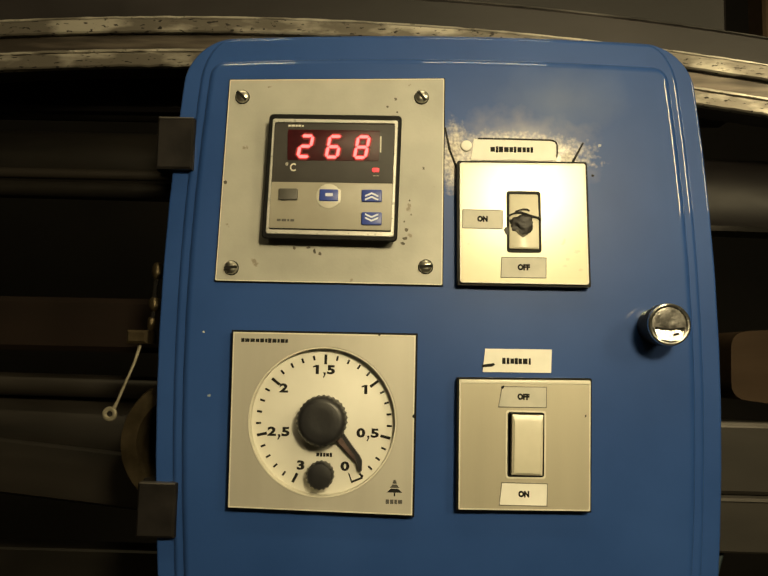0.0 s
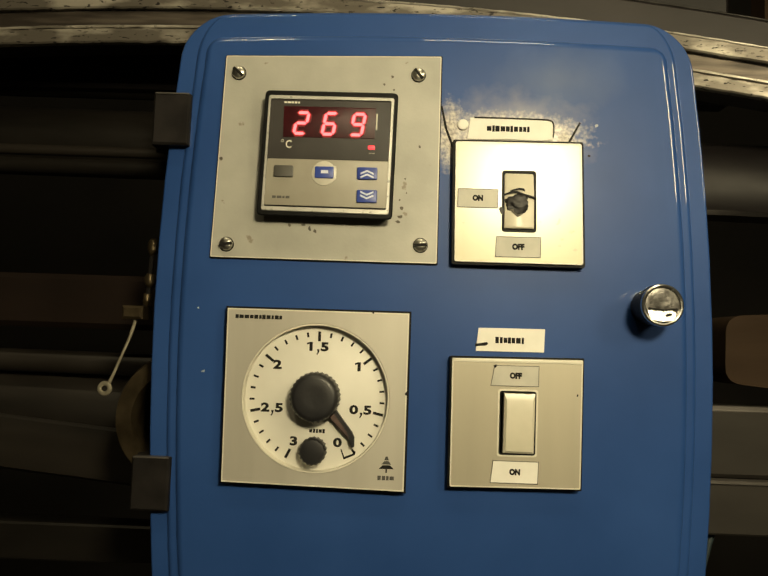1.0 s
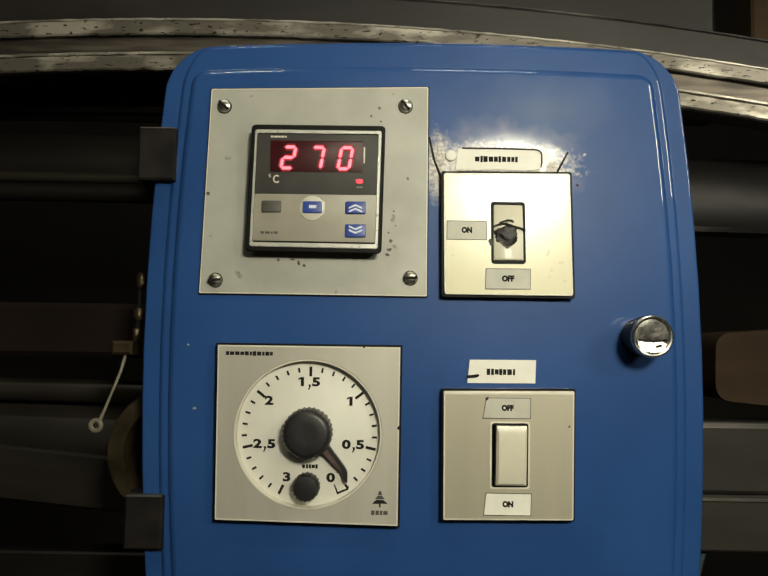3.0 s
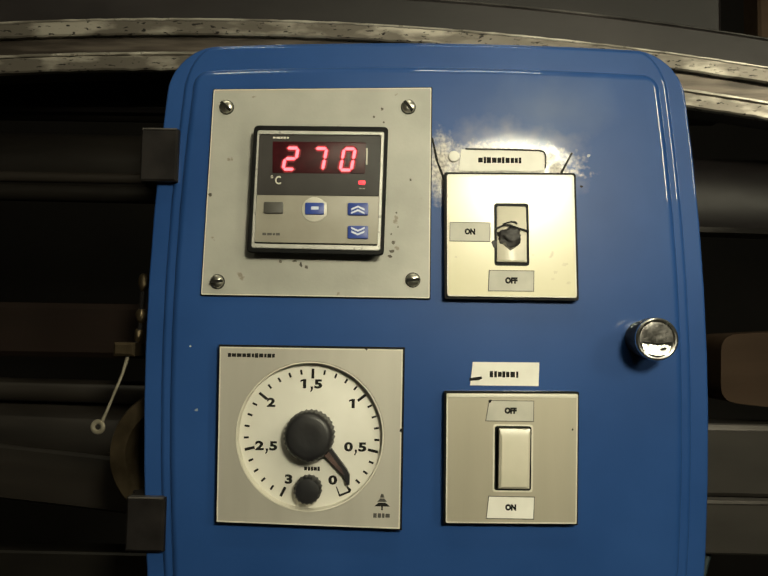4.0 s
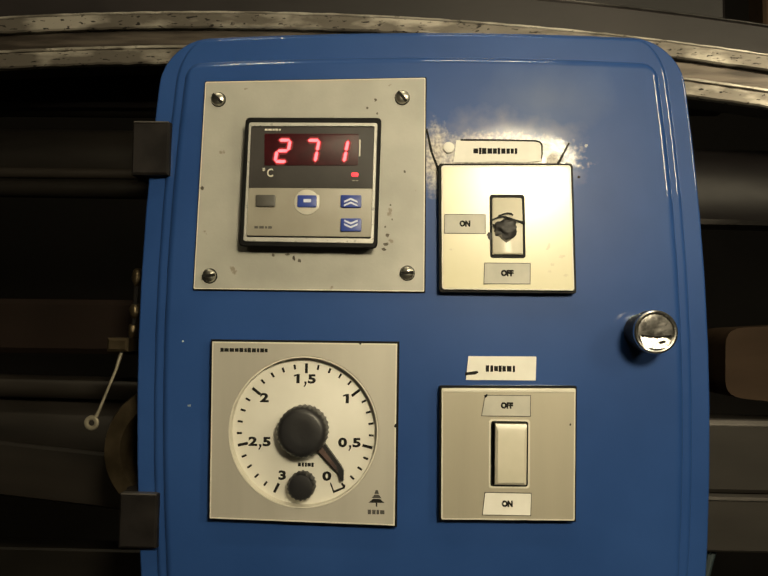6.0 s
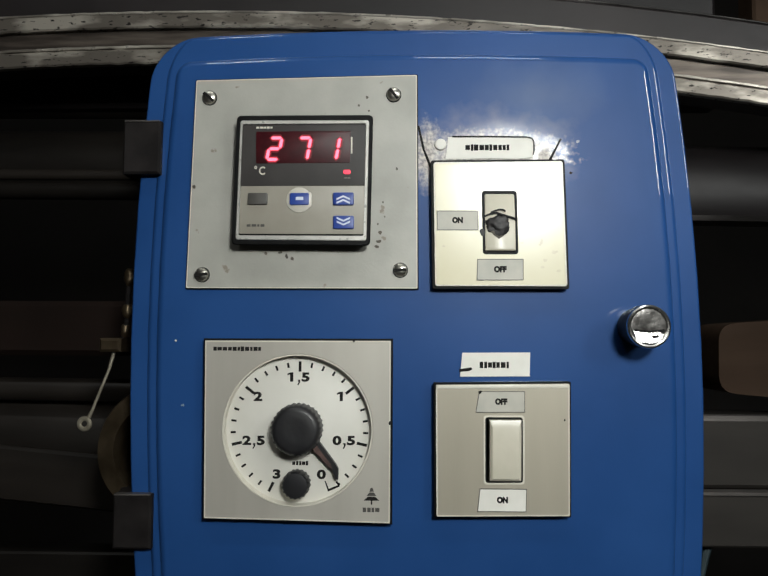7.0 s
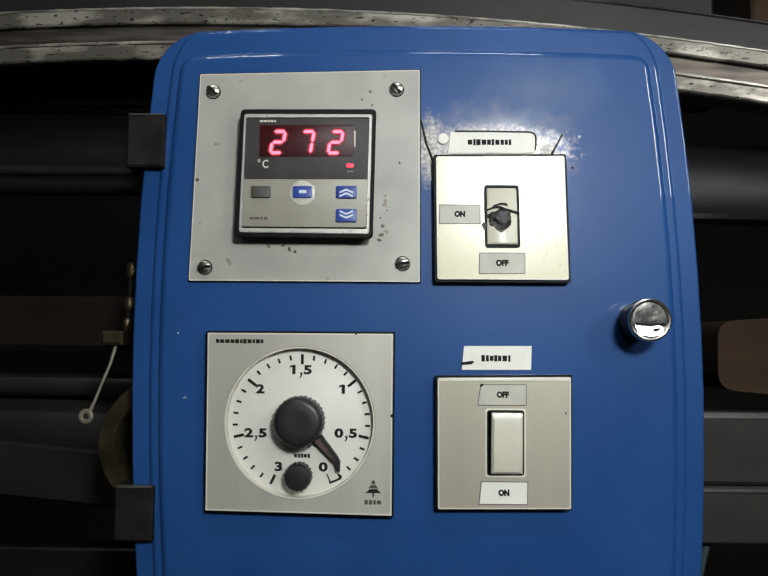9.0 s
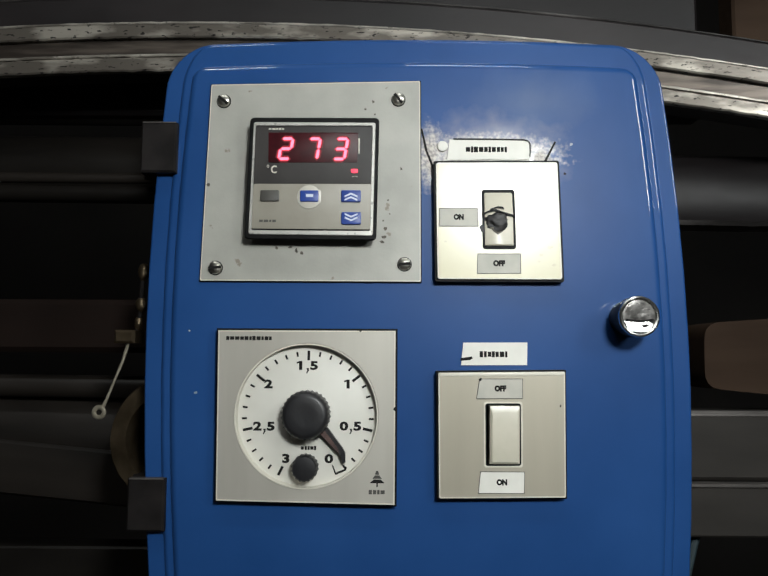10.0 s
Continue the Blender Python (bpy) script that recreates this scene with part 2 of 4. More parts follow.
GLOW = material("display_glow", (0.10, 0.004, 0.008), (0.14, 0.005, 0.010), 200, 0.5, emit=((1.0, 0.003, 0.02), 0.42))
DIM = material("display_dim_glow", (0.08, 0.003, 0.006), (0.1, 0.004, 0.008), 200, 0.5, emit=((1.0, 0.003, 0.02), 0.09))
LIT = material("lit_segment", (0.6, 0.1, 0.1), (0.7, 0.12, 0.12), 100, 0.5, emit=((1.0, 0.12, 0.16), 2.5))
LAMP_RED = material("lit_red_lamp", (0.6, 0.05, 0.05), (0.7, 0.06, 0.06), 100, 0.5, emit=((1.0, 0.03, 0.06), 1.5))
CHROME = material("chrome", (0.62, 0.61, 0.58), (0.72, 0.71, 0.68), 60, 0.26, 0.04, 1.0, 0.05)
SCREW = material("screw_steel", (0.38, 0.36, 0.31), (0.62, 0.60, 0.54), 300, 0.30, 0.1, 1.0, 0.15)
LOCK_CORE = material("lock_core", (0.045, 0.043, 0.041), (0.19, 0.183, 0.175), 160, 0.32, 0.1, 1.0, 0.25, 700)
LOCK_LIP = material("lock_lip", (0.72, 0.71, 0.68), (0.85, 0.84, 0.81), 160, 0.28, 0.1, 1.0, 0.5, 900)
LOCK_SIDE = material("lock_barrel", (0.018, 0.017, 0.016), (0.040, 0.038, 0.036), 90, 0.55, 0.1, 0.3, gloss=0.25)
CHAR = material("charred_plastic", (0.008, 0.0068, 0.0070), (0.032, 0.026, 0.024), 260, 0.55, 0.15, bump=0.6, grain=500, low=0.45, high=0.75)
RUST = material("rust_smear", (0.045, 0.025, 0.022), (0.10, 0.060, 0.050), 220, 0.6)
HINGE = material("hinge_steel", (0.010, 0.0088, 0.0088), (0.020, 0.0175, 0.0170), 60, 0.6, 0.12, 0.1, 0.2, gloss=0.12)
RAIL = material("worn_rail", (0.155, 0.130, 0.108), (0.055, 0.045, 0.038), 110, 0.36, 0.12, 0.5, 0.4, 260, (0.18, 1, 1.6), 0.38, 0.62,
                spots=((0.035, 0.030, 0.026), 70, 0.66, 0.7))
RAIL_PAINT = material("chipped_rail_paint", (0.175, 0.156, 0.132), (0.50, 0.46, 0.395), 60, 0.33, 0.14, 0.5, 0.5, 300, (0.35, 1, 1), 0.50, 0.62,
                      spots=((0.020, 0.017, 0.015), 560, 0.62, 0.7))
# pale colour for rubbed rail edges, with their highlight painted in
RAIL_EDGE = material("rubbed_rail_highlight", (0.22, 0.20, 0.17), (0.60, 0.56, 0.49), 70, 0.30, 0.1, 0.5, 0.3, 300, (0.4, 1, 1), 0.40, 0.60)
# near-black steel: the shade behind the cabinet is put into its colour
STEEL_DARK = material("shaded_steel", (0.0050, 0.0044, 0.0038), (0.019, 0.0160, 0.0134), 18, 0.46, 0.12, 0.3, 0.3, 200, (0.3, 1, 1))
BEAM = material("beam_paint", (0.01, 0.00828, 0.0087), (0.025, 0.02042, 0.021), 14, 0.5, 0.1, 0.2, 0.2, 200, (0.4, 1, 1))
FLAT = material("oily_flat", (0.028, 0.0250, 0.0220), (0.047, 0.0418, 0.0368), 20, 0.6, 0.1, 0.2, 0.2, 200, (0.3, 1, 1), gloss=0.3)
BRUSHED = material("rubbed_steel", (0.020, 0.018, 0.017), (0.13, 0.12, 0.115), 26, 0.4, 0.1, 0.4, 0.3, 260, (0.5, 1, 1), 0.42, 0.66)
# paler steel that carries edge highlights in its colour
RUBBED = material("polished_highlight", (0.10, 0.092, 0.086), (0.27, 0.25, 0.235), 30, 0.4, 0.1, 0.5, 0.3, 260, (0.4, 1, 1))
BLOCK = material("block_wood", (0.030, 0.019, 0.012), (0.052, 0.034, 0.022), 24, 0.75, 0.1, 0, 0.4, 180, (0.2, 1, 1), gloss=0.1)
# drum and batten are darkened in colour too, for the shade there
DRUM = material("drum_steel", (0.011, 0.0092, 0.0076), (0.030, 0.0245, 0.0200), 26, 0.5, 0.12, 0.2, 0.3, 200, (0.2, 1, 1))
BROWN = material("shaded_wood", (0.0060, 0.0034, 0.0024), (0.0130, 0.0075, 0.0054), 22, 0.75, 0.1, 0, 0.4, 180, (0.2, 1, 1), gloss=0.15)
BRASS = material("dull_brass", (0.07, 0.052, 0.030), (0.13, 0.10, 0.06), 80, 0.42, 0.1, 0.8, 0.2)
GRIME = material("grime", (0.05, 0.043, 0.033), (0.12, 0.105, 0.08), 300, 0.7)
WIRE = material("tinned_wire", (0.30, 0.27, 0.20), (0.45, 0.41, 0.32), 120, 0.4, 0.1, 0.7)
TEAL = material("teal_cable", (0.022, 0.036, 0.042), (0.036, 0.054, 0.062), 60, 0.5)
# rear wall coloured near black, as little light gets behind the machine
DARK_WALL = material("dark_wall", (0.016, 0.0140, 0.0130), (0.026, 0.0225, 0.0205), 3, 0.85, 0.05, 0, 0.3, 60)
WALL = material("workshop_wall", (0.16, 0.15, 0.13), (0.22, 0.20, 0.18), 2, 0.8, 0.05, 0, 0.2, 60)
CONCRETE = material("concrete_floor", (0.14, 0.13, 0.12), (0.20, 0.19, 0.17), 3, 0.7, 0.1, 0, 0.3, 80)
CEILING = material("ceiling_paint", (0.48, 0.46, 0.43), (0.55, 0.53, 0.5), 2, 0.85, 0.05, 0, 0.1, 60)


# ---- building helpers ----
def place_of(ob):
    """Where an object stands; nothing here is turned."""
    at = Vector((0, 0, 0))
    while ob:
        at += ob.location
        ob = ob.parent
    return at


def mesh_of(name, bm, mat, origin):
    bmesh.ops.translate(bm, verts=bm.verts, vec=-Vector(origin))
    me = bpy.data.meshes.new(name)
    bmesh.ops.recalc_face_normals(bm, faces=bm.faces)
    bm.to_mesh(me)
    bm.free()
    me.materials.append(mat)
    return me


def smooth(ob, angle=35):
    me = ob.data
    me.polygons.foreach_set("use_smooth", [True] * len(me.polygons))
    me.set_sharp_from_angle(angle=radians(angle))
    return ob


def part(name, bm, mat, parent, label=""):
    """One mesh under a thing or a part, from a bmesh in world metres."""
    ob = new(name, mesh_of(name, bm, mat, place_of(parent)))
    ob.parent = parent
    smooth(ob)
    return tagged(ob, label) if label else ob


def thing(name, at, label, category, group="", kind=""):
    ob = new(name)
    ob.empty_display_size = 0.01
    ob.location = at
    return tagged(ob, label, category, group, kind)


def solid(name, bm, mat, label, category, group="", kind="", at=None):
    """A thing that is one mesh."""
    if at is None:
        vs = [v.co for v in bm.verts]
        at = (sum(v.x for v in vs) / len(vs), sum(v.y for v in vs) / len(vs), min(v.z for v in vs))
    ob = new(name, mesh_of(name, bm, mat, at))
    ob.location = at
    smooth(ob)
    return tagged(ob, label, category, group, kind)


def rounded(corners, r, n=4):
    """The outline of a polygon, given clockwise from the top left as (x, z), with rounded corners."""
    out = []
    k = len(corners)
    for i in range(k):
        p, a, b = Vector(corners[i]), Vector(corners[i - 1]), Vector(corners[(i + 1) % k])
        da, db = (a - p).normalized(), (b - p).normalized()
        for j in range(n):
            s = j / (n - 1) if n > 1 else 0.5
            q = (p + da * r) * (1 - s) ** 2 + p * 2 * s * (1 - s) + (p + db * r) * s * s
            out.append((q.x, q.y))
    return out


def rect(x0, z0, x1, z1):
    return [(x0, z1), (x1, z1), (x1, z0), (x0, z0)]


def inset(pts, d):
    """The outline drawn in by d towards its middle."""
    cx, cz = sum(p[0] for p in pts) / len(pts), sum(p[1] for p in pts) / len(pts)
    hx = (max(p[0] for p in pts) - min(p[0] for p in pts)) / 2
    hz = (max(p[1] for p in pts) - min(p[1] for p in pts)) / 2
    return [(cx + (x - cx) * (1 - d / hx), cz + (z - cz) * (1 - d / hz)) for x, z in pts]


def loft(loops, cap_first=True, cap_last=True, closed=True):
    """Skin over loops of equal count, each a list of (x, y, z)."""
    bm = bmesh.new()
    rings = [[bm.verts.new(p) for p in loop] for loop in loops]
    n = len(rings[0])
    for a, b in zip(rings, rings[1:]):
        for i in range(n if closed else n - 1):
            bm.faces.new((a[i], a[(i + 1) % n], b[(i + 1) % n], b[i]))
    if cap_first:
        bm.faces.new(rings[0])
    if cap_last:
        bm.faces.new(rings[-1][::-1])
    return bm


def at_y(pts, y):
    return [(x, y, z) for x, z in pts]


def prism(pts, front, back, edge=0.0004):
    """A plate of that outline between two depths, its front edge broken."""
    return loft([at_y(inset(pts, edge), front), at_y(inset(pts, edge * 0.3), front + edge * 0.3), at_y(pts, front + edge), at_y(pts, back)])


def framed(outer, inner, front, back, edge=0.0005):
    """A plate with an opening: both outlines have the same count."""
    loops = [at_y(inner, back), at_y(inner, front + edge * 0.5), at_y(inset(inner, -edge * 0.5), front), at_y(inset(outer, edge), front), at_y(outer, front + edge),
             at_y(outer, back), at_y(inner, back)]
    bm = loft(loops, False, False)
    bmesh.ops.remove_doubles(bm, verts=bm.verts, dist=1e-6)
    return bm


def ring_pts(cx, cz, r, n=48, knurl=0.0, phase=0.0):
    return [(cx + (r + (knurl if i % 2 else 0)) * math.cos(-2 * math.pi * i / n + phase), cz + (r + (knurl if i % 2 else 0)) * math.sin(-2 * math.pi * i / n + phase))
            for i in range(n)]


def box(x0, x1, y0, y1, z0, z1, edge=0.001):
    return loft([at_y(inset(rect(x0, z0, x1, z1), edge), y0), at_y(rect(x0, z0, x1, z1), y0 + edge), at_y(rect(x0, z0, x1, z1), y1 - edge),
                 at_y(inset(rect(x0, z0, x1, z1), edge), y1)])


def tube(path, r, n=12, ends=True):
    """A round bar along a path of world points; r a number or one for each point."""
    loops = []
    for i, p in enumerate(path):
        p = Vector(p)
        d = (Vector(path[min(i + 1, len(path) - 1)]) - Vector(path[max(i - 1, 0)])).normalized()
        u = d.orthogonal().normalized() if abs(d.y) > 0.9 else d.cross(Vector((0, 1, 0))).normalized()
        v = d.cross(u)
        rr = r[i] if isinstance(r, (list, tuple)) else r
        loops.append([tuple(p + rr * (math.cos(2 * math.pi * k / n) * u + math.sin(2 * math.pi * k / n) * v)) for k in range(n)])
    return loft(loops, ends, ends)


def blotch(cx, cz, r, y, seed, thick=0.00015, wide=1.0):
    """A small uneven fleck."""
    rng = random.Random(seed)
    pts = [(cx + wide * r * k * math.cos(-a), cz + r * k * math.sin(-a)) for a, k in ((i * math.tau / 9, rng.uniform(0.55, 1.25)) for i in range(9))]
    return loft([at_y(pts, y - thick), at_y(pts, y + 0.0003)])


def letters(body, size, x, z, y, mat, parent, name="lettering", wide=1.0, bold=0.0, turn=0.0):
    """Raised print of a word, its middle at (x, z), facing the viewer."""
    cu = bpy.data.curves.new("print", "FONT")
    cu.body, cu.size, cu.align_x, cu.align_y, cu.extrude, cu.offset, cu.resolution_u = body, size, "CENTER", "CENTER", 0.00012, bold, 3
    tmp = bpy.data.objects.new("print", cu)
    me = bpy.data.meshes.new_from_object(tmp)
    bm = bmesh.new()
    bm.from_mesh(me)
    bpy.data.objects.remove(tmp)
    bpy.data.curves.remove(cu)
    bpy.data.meshes.remove(me)
    if body.startswith("1"):  # the flag of the one
        x0 = min(v.co.x for v in bm.verts)
        top = max(v.co.y for v in bm.verts)
        flag = [(x0 + 0.03 * size, top), (x0 + 0.03 * size, top - 0.16 * size), (x0 - 0.16 * size, top - 0.24 * size), (x0 - 0.16 * size, top - 0.10 * size)]
        ends = [[bm.verts.new((px, py, pz)) for px, py in flag] for pz in (0.00012, -0.00012)]
        bm.faces.new(ends[0])
        bm.faces.new(ends[1][::-1])
        for n in range(4):
            bm.faces.new((ends[0][n - 1], ends[0][n], ends[1][n], ends[1][n - 1]))
    bmesh.ops.transform(bm, verts=bm.verts, matrix=Matrix.Translation((x, y, z)) @ pose(0, 0, 0, 90, turn, 0) @ Matrix.Diagonal((wide, 1, 1, 1)))
    return part(name, bm, mat, parent)


def bars(x0, x1, z, h, y, mat, parent, seed, name="print_bar"):
    """Unreadable print: plain bars of its size."""
    rng = random.Random(seed)
    x = x0
    while x < x1 - 0.0008:
        w = min(rng.uniform(0.0011, 0.0026), x1 - x)
        hh = h * rng.uniform(0.75, 1.0)
        part(name, loft([at_y(rect(x, z - hh / 2, x + w, z + hh / 2), y - 0.0001), at_y(rect(x, z - hh / 2, x + w, z + hh / 2), y + 0.0003)]), mat, parent)
        x += w + rng.uniform(0.0003, 0.0006)


# ---- the workshop around ----
def plain(name, x0, x1, y0, y1, z0, z1, mat, label):
    solid(name, box(x0, x1, y0, y1, z0, z1, 0.002), mat, label, "wall" if "wall" in name else name, kind="structure")


plain("floor", -3.0, 3.0, -3.6, 2.0, -0.1, 0.0, CONCRETE, "grey concrete workshop floor with faint stains")
plain("ceiling", -3.0, 3.0, -3.6, 2.0, 2.9, 3.0, CEILING, "off-white painted workshop ceiling")
plain("wall_north", -3.0, 3.0, 1.7, 1.9, 0.0, 2.9, DARK_WALL, "dark wall behind the machine, shade in its colour")
plain("wall_south", -3.0, 3.0, -3.6, -3.4, 0.0, 2.9, WALL, "plain greyish workshop wall behind the viewer")
plain("wall_west", -3.0, -2.8, -3.4, 1.7, 0.0, 2.9, WALL, "plain greyish workshop wall")
plain("wall_east", 2.8, 3.0, -3.4, 1.7, 0.0, 2.9, WALL, "plain greyish workshop wall")


# ---- control cabinet ----
def cabinet_outline(dx, dz):
    """The door's outline, its sides drawn in by dx and its top by dz, as (x, z): gently bowed sides and round upper corners."""
    x0, x1, z0, z1 = -0.1282 + dx, 0.1864 - dx, 0.960 + dx, 1.3760 - dz
    out = []

    def corner(cx, cz, rx, rz, a0, a1):
        for i in range(13):
            a = radians(a0 + (a1 - a0) * i / 12)
            out.append((cx + rx * math.cos(a), cz + rz * math.sin(a)))

    rx, rz = 0.0255 - dx * 1.1, 0.0255 - dz * 1.1
    corner(x0 + rx, z1 - rz, rx, rz, 180, 90)
    corner(x1 - rx, z1 - rz, rx, rz, 90, 0)
    corner(x1 - 0.026, z0 + 0.026, 0.026, 0.026, 0, -90)
    corner(x0 + 0.026, z0 + 0.026, 0.026, 0.026, 270, 180)
    pts = []
    for i, (x, z) in enumerate(out):
        x2, z2 = out[(i + 1) % len(out)]
        steps = 10 if math.hypot(x2 - x, z2 - z) > 0.05 else 1
        pts += [(x + (x2 - x) * k / steps, z + (z2 - z) * k / steps) for k in range(steps)]
    bowed = []
    for x, z in pts:
        span = min(1.0, abs(x - 0.029) / 0.12)
        bow = -0.354 * (z - 1.174) ** 2 if x > 0.029 else 0.328 * (z - 1.204) ** 2
        bowed.append((x + bow * span, z - (0.1756 * (x - 0.0335) ** 2 if z > 1.2 else 0.0)))
    return bowed


cabinet = thing("control_cabinet", ORIGIN, "blue enamelled steel control cabinet with a worn rounded door", "cabinet")
part("body", box(-0.119, 0.177, 0.031, 0.0748, 0.972, 1.362, 0.004), BLUE, cabinet)
def roll(dx, dz, r, front, start, squash=1.0):
    """A rounded edge that turns from a steep flank to the front, as (in from the sides, down from the top, depth)."""
    turn = [radians(start * (1 - k / 8)) for k in range(9)]
    run = [r * (math.sin(turn[0]) - math.sin(a)) for a in turn]
    return [(dx + d, dz + d * squash, front + r * (1 - math.cos(a))) for d, a in zip(run, turn)]


# side flanges, the rolled edge of the lid, then the raised panel
PROFILE = ([(0.0030, 0.0030, 0.034), (0.0, 0.0, 0.030)] + roll(0.0, 0.0, 0.0014, 0.0053, 88, 0.55) + [(0.0018, 0.00082, 0.0053), (0.0095, 0.00105, 0.0052), (0.0100, 0.0011, 0.0052)]
           + roll(0.0100, 0.0011, 0.0034, 0.0030, 65, 0.7) + [(0.0135, 0.0036, 0.0030), (0.0154, 0.0150, 0.0029), (0.0158, 0.0156, 0.0029)]
           + roll(0.0158, 0.0156, 0.0046, 0.0, 65) + [(0.0203, 0.0201, 0.0), (0.0215, 0.0212, 0.0)])
door = part("door", loft([at_y(cabinet_outline(dx, dz), y) for dx, dz, y in PROFILE][::-1]), BLUE, cabinet, "pressed blue steel door with stepped rim")
smooth(door, 22)
for i, (x, z, r, tint) in enumerate(((-0.0965, 1.1650, 0.0009, PALE), (0.1190, 1.3100, 0.0010, PALE), (0.1150, 1.2925, 0.0009, INK), (-0.1010, 1.2000, 0.0006, EDGE))):
    part("paint_chip", blotch(x, z, r, 0.0, 40 + i), tint, door)


def scratch(x0, z0, x1, z1, w):
    d = Vector((x1 - x0, z1 - z0)).normalized()
    nx, nz = -d.y * w / 2, d.x * w / 2
    pts = [(x0 + nx, z0 + nz), (x1 + nx * 1.4, z1 + nz * 1.4), (x1 - nx * 1.4, z1 - nz * 1.4), (x0 - nx, z0 - nz)]
    part("scratch", loft([at_y(pts, -0.00025), at_y(pts, 0.0003)]), INK, door, "dark gouge in the paint")


scratch(0.0314, 1.3190, 0.0342, 1.3060, 0.0010)
scratch(0.0342, 1.3060, 0.0388, 1.2945, 0.0011)
scratch(0.1096, 1.3115, 0.1036, 1.3000, 0.0010)
for z0, z1 in ((1.2922, 1.3221), (1.0882, 1.1171)):
    leaf = part("hinge", box(-0.1330, -0.1120, -0.0012, 0.034, z0, z1, 0.0012), HINGE, cabinet, "dark steel hinge block")
    # pale strip drawn for the highlight on the hinge's upper edge
    part("edge_highlight", box(-0.1322, -0.1128, -0.0013, 0.0040, z1 - 0.0006, z1 + 0.0003, 0.0002), RUBBED, leaf, "rubbed upper edge, its highlight put into the colour")
    part("knuckle", tube([(-0.1335, 0.020, z0 + 0.001), (-0.1335, 0.020, z1 - 0.001)], 0.0035), HINGE, leaf)
part("catch", box(0.1840, 0.1892, 0.014, 0.026, 1.2010, 1.2110, 0.0022), FLAT, cabinet)
LX, LZ = 0.1484, 1.2084
lock = part("lock", loft([at_y(ring_pts(LX, LZ, r, 40), y) for r, y in ((0.0098, 0.0005), (0.0100, -0.012), (0.0112, -0.0135), (0.0113, -0.0202))]), LOCK_SIDE, cabinet,
            "round chrome quarter-turn lock")
part("collar", loft([at_y(ring_pts(LX, LZ, r, 40), y) for r, y in ((0.0113, -0.0202), (0.0110, -0.0212), (0.0102, -0.0217), (0.0094, -0.0214), (0.0090, -0.0203))], False, False), CHROME, lock)
part("core", loft([at_y(ring_pts(LX, LZ + dz, r, 32), y) for r, y, dz in ((0.0092, -0.0202, 0), (0.0088, -0.0206, 0.0002), (0.0055, -0.0209, 0.001), (0.0020, -0.0206, 0.0015))]), LOCK_CORE, lock)
part("key_rib", loft([[(0.1484 + x, y + o, z) for x, y, z in ((-0.0080, -0.0206, 1.2066), (0.0, -0.0216, 1.2062), (0.0081, -0.0202, 1.2066),
                                                              (0.0060, -0.0214, 1.2006), (0.0, -0.0226, 1.1998), (-0.0060, -0.0216, 1.2006))] for o in (0.0, 0.0012)]),
     LOCK_LIP, lock, "bright worn lower lip of the lock")


for pts, y in (([(-0.0072, 1.2070), (0.0, 1.2062), (0.0074, 1.2071), (0.0073, 1.2063), (0.0, 1.2053), (-0.0071, 1.2062)], -0.0221), ([(0.0012, 1.2036), (0.0042, 1.2042), (0.0046, 1.2032), (0.0018, 1.2024)], -0.0224)):
    part("dark_gap", loft([at_y([(LX + x, z) for x, z in pts], y + o) for o in (0.0, 0.0018)]), INK, lock)


def skirt(outline, front, parent, out):
    """Dark outline as painted shade under a fitting; pale highlight along its front edge."""
    part("shade_outline", framed(inset(outline, -out), inset(outline, 0.0012), front + 0.0016, 0.0, 0.0002), BLACK, parent)
    part("edge_highlight", framed(inset(outline, 0.0001), inset(outline, 0.0008), front - 0.00012, front + 0.0006, 0.00005), EDGE, parent)


# ---- mounting plate with its four screws ----
plate = thing("mounting_plate", (-0.031, 0, 1.2286), "grey painted metal mounting plate with four slotted screws, lightly stained", "plate")
body = part("panel", framed(rounded([(-0.0923, 1.3446), (0.0305, 1.3472), (0.0310, 1.2286), (-0.0956, 1.2286)], 0.0008, 5),
                            rounded(rect(-0.0640, 1.2540, 0.0030, 1.3180), 0.001, 5), -0.0020, 0.0), PLATE, plate)

outline = rounded([(-0.0923, 1.3446), (0.0305, 1.3472), (0.0310, 1.2286), (-0.0956, 1.2286)], 0.0008, 5)
# edge highlight and the shade behind the plate, both drawn as thin parts
part("edge_highlight", framed(inset(outline, 0.0001), inset(outline, 0.0006), -0.00212, -0.0012, 0.00005), EDGE, plate)
part("shade_outline", prism(inset(outline, -0.0006), -0.0010, 0.0, 0.0001), BLACK, plate)


def screw(x, z, slot):
    head = part("screw", loft([at_y(ring_pts(x, z, 0.0036, 28), -0.0020), at_y(ring_pts(x, z, 0.0037, 28), -0.0030), at_y(ring_pts(x, z, 0.0033, 28), -0.0041),
                               at_y(ring_pts(x, z, 0.0022, 28), -0.0047), at_y(ring_pts(x, z, 0.0008, 28), -0.0049)]), SCREW, plate, "domed slotted steel screw")
    dx, dz = math.cos(radians(slot)), math.sin(radians(slot))
    pts = [(x + a * 0.0035 * dx - b * 0.0008 * dz, z + a * 0.0035 * dz + b * 0.0008 * dx) for a, b in ((-1, 1), (1, 1), (1, -1), (-1, -1))]
    part("slot", loft([at_y(pts, -0.00500), at_y(pts, -0.0040)]), INK, head)
    part("screw_shadow_gap", prism(ring_pts(x, z, 0.0042, 24), -0.0022, -0.0019, 0.0001), INK, head)


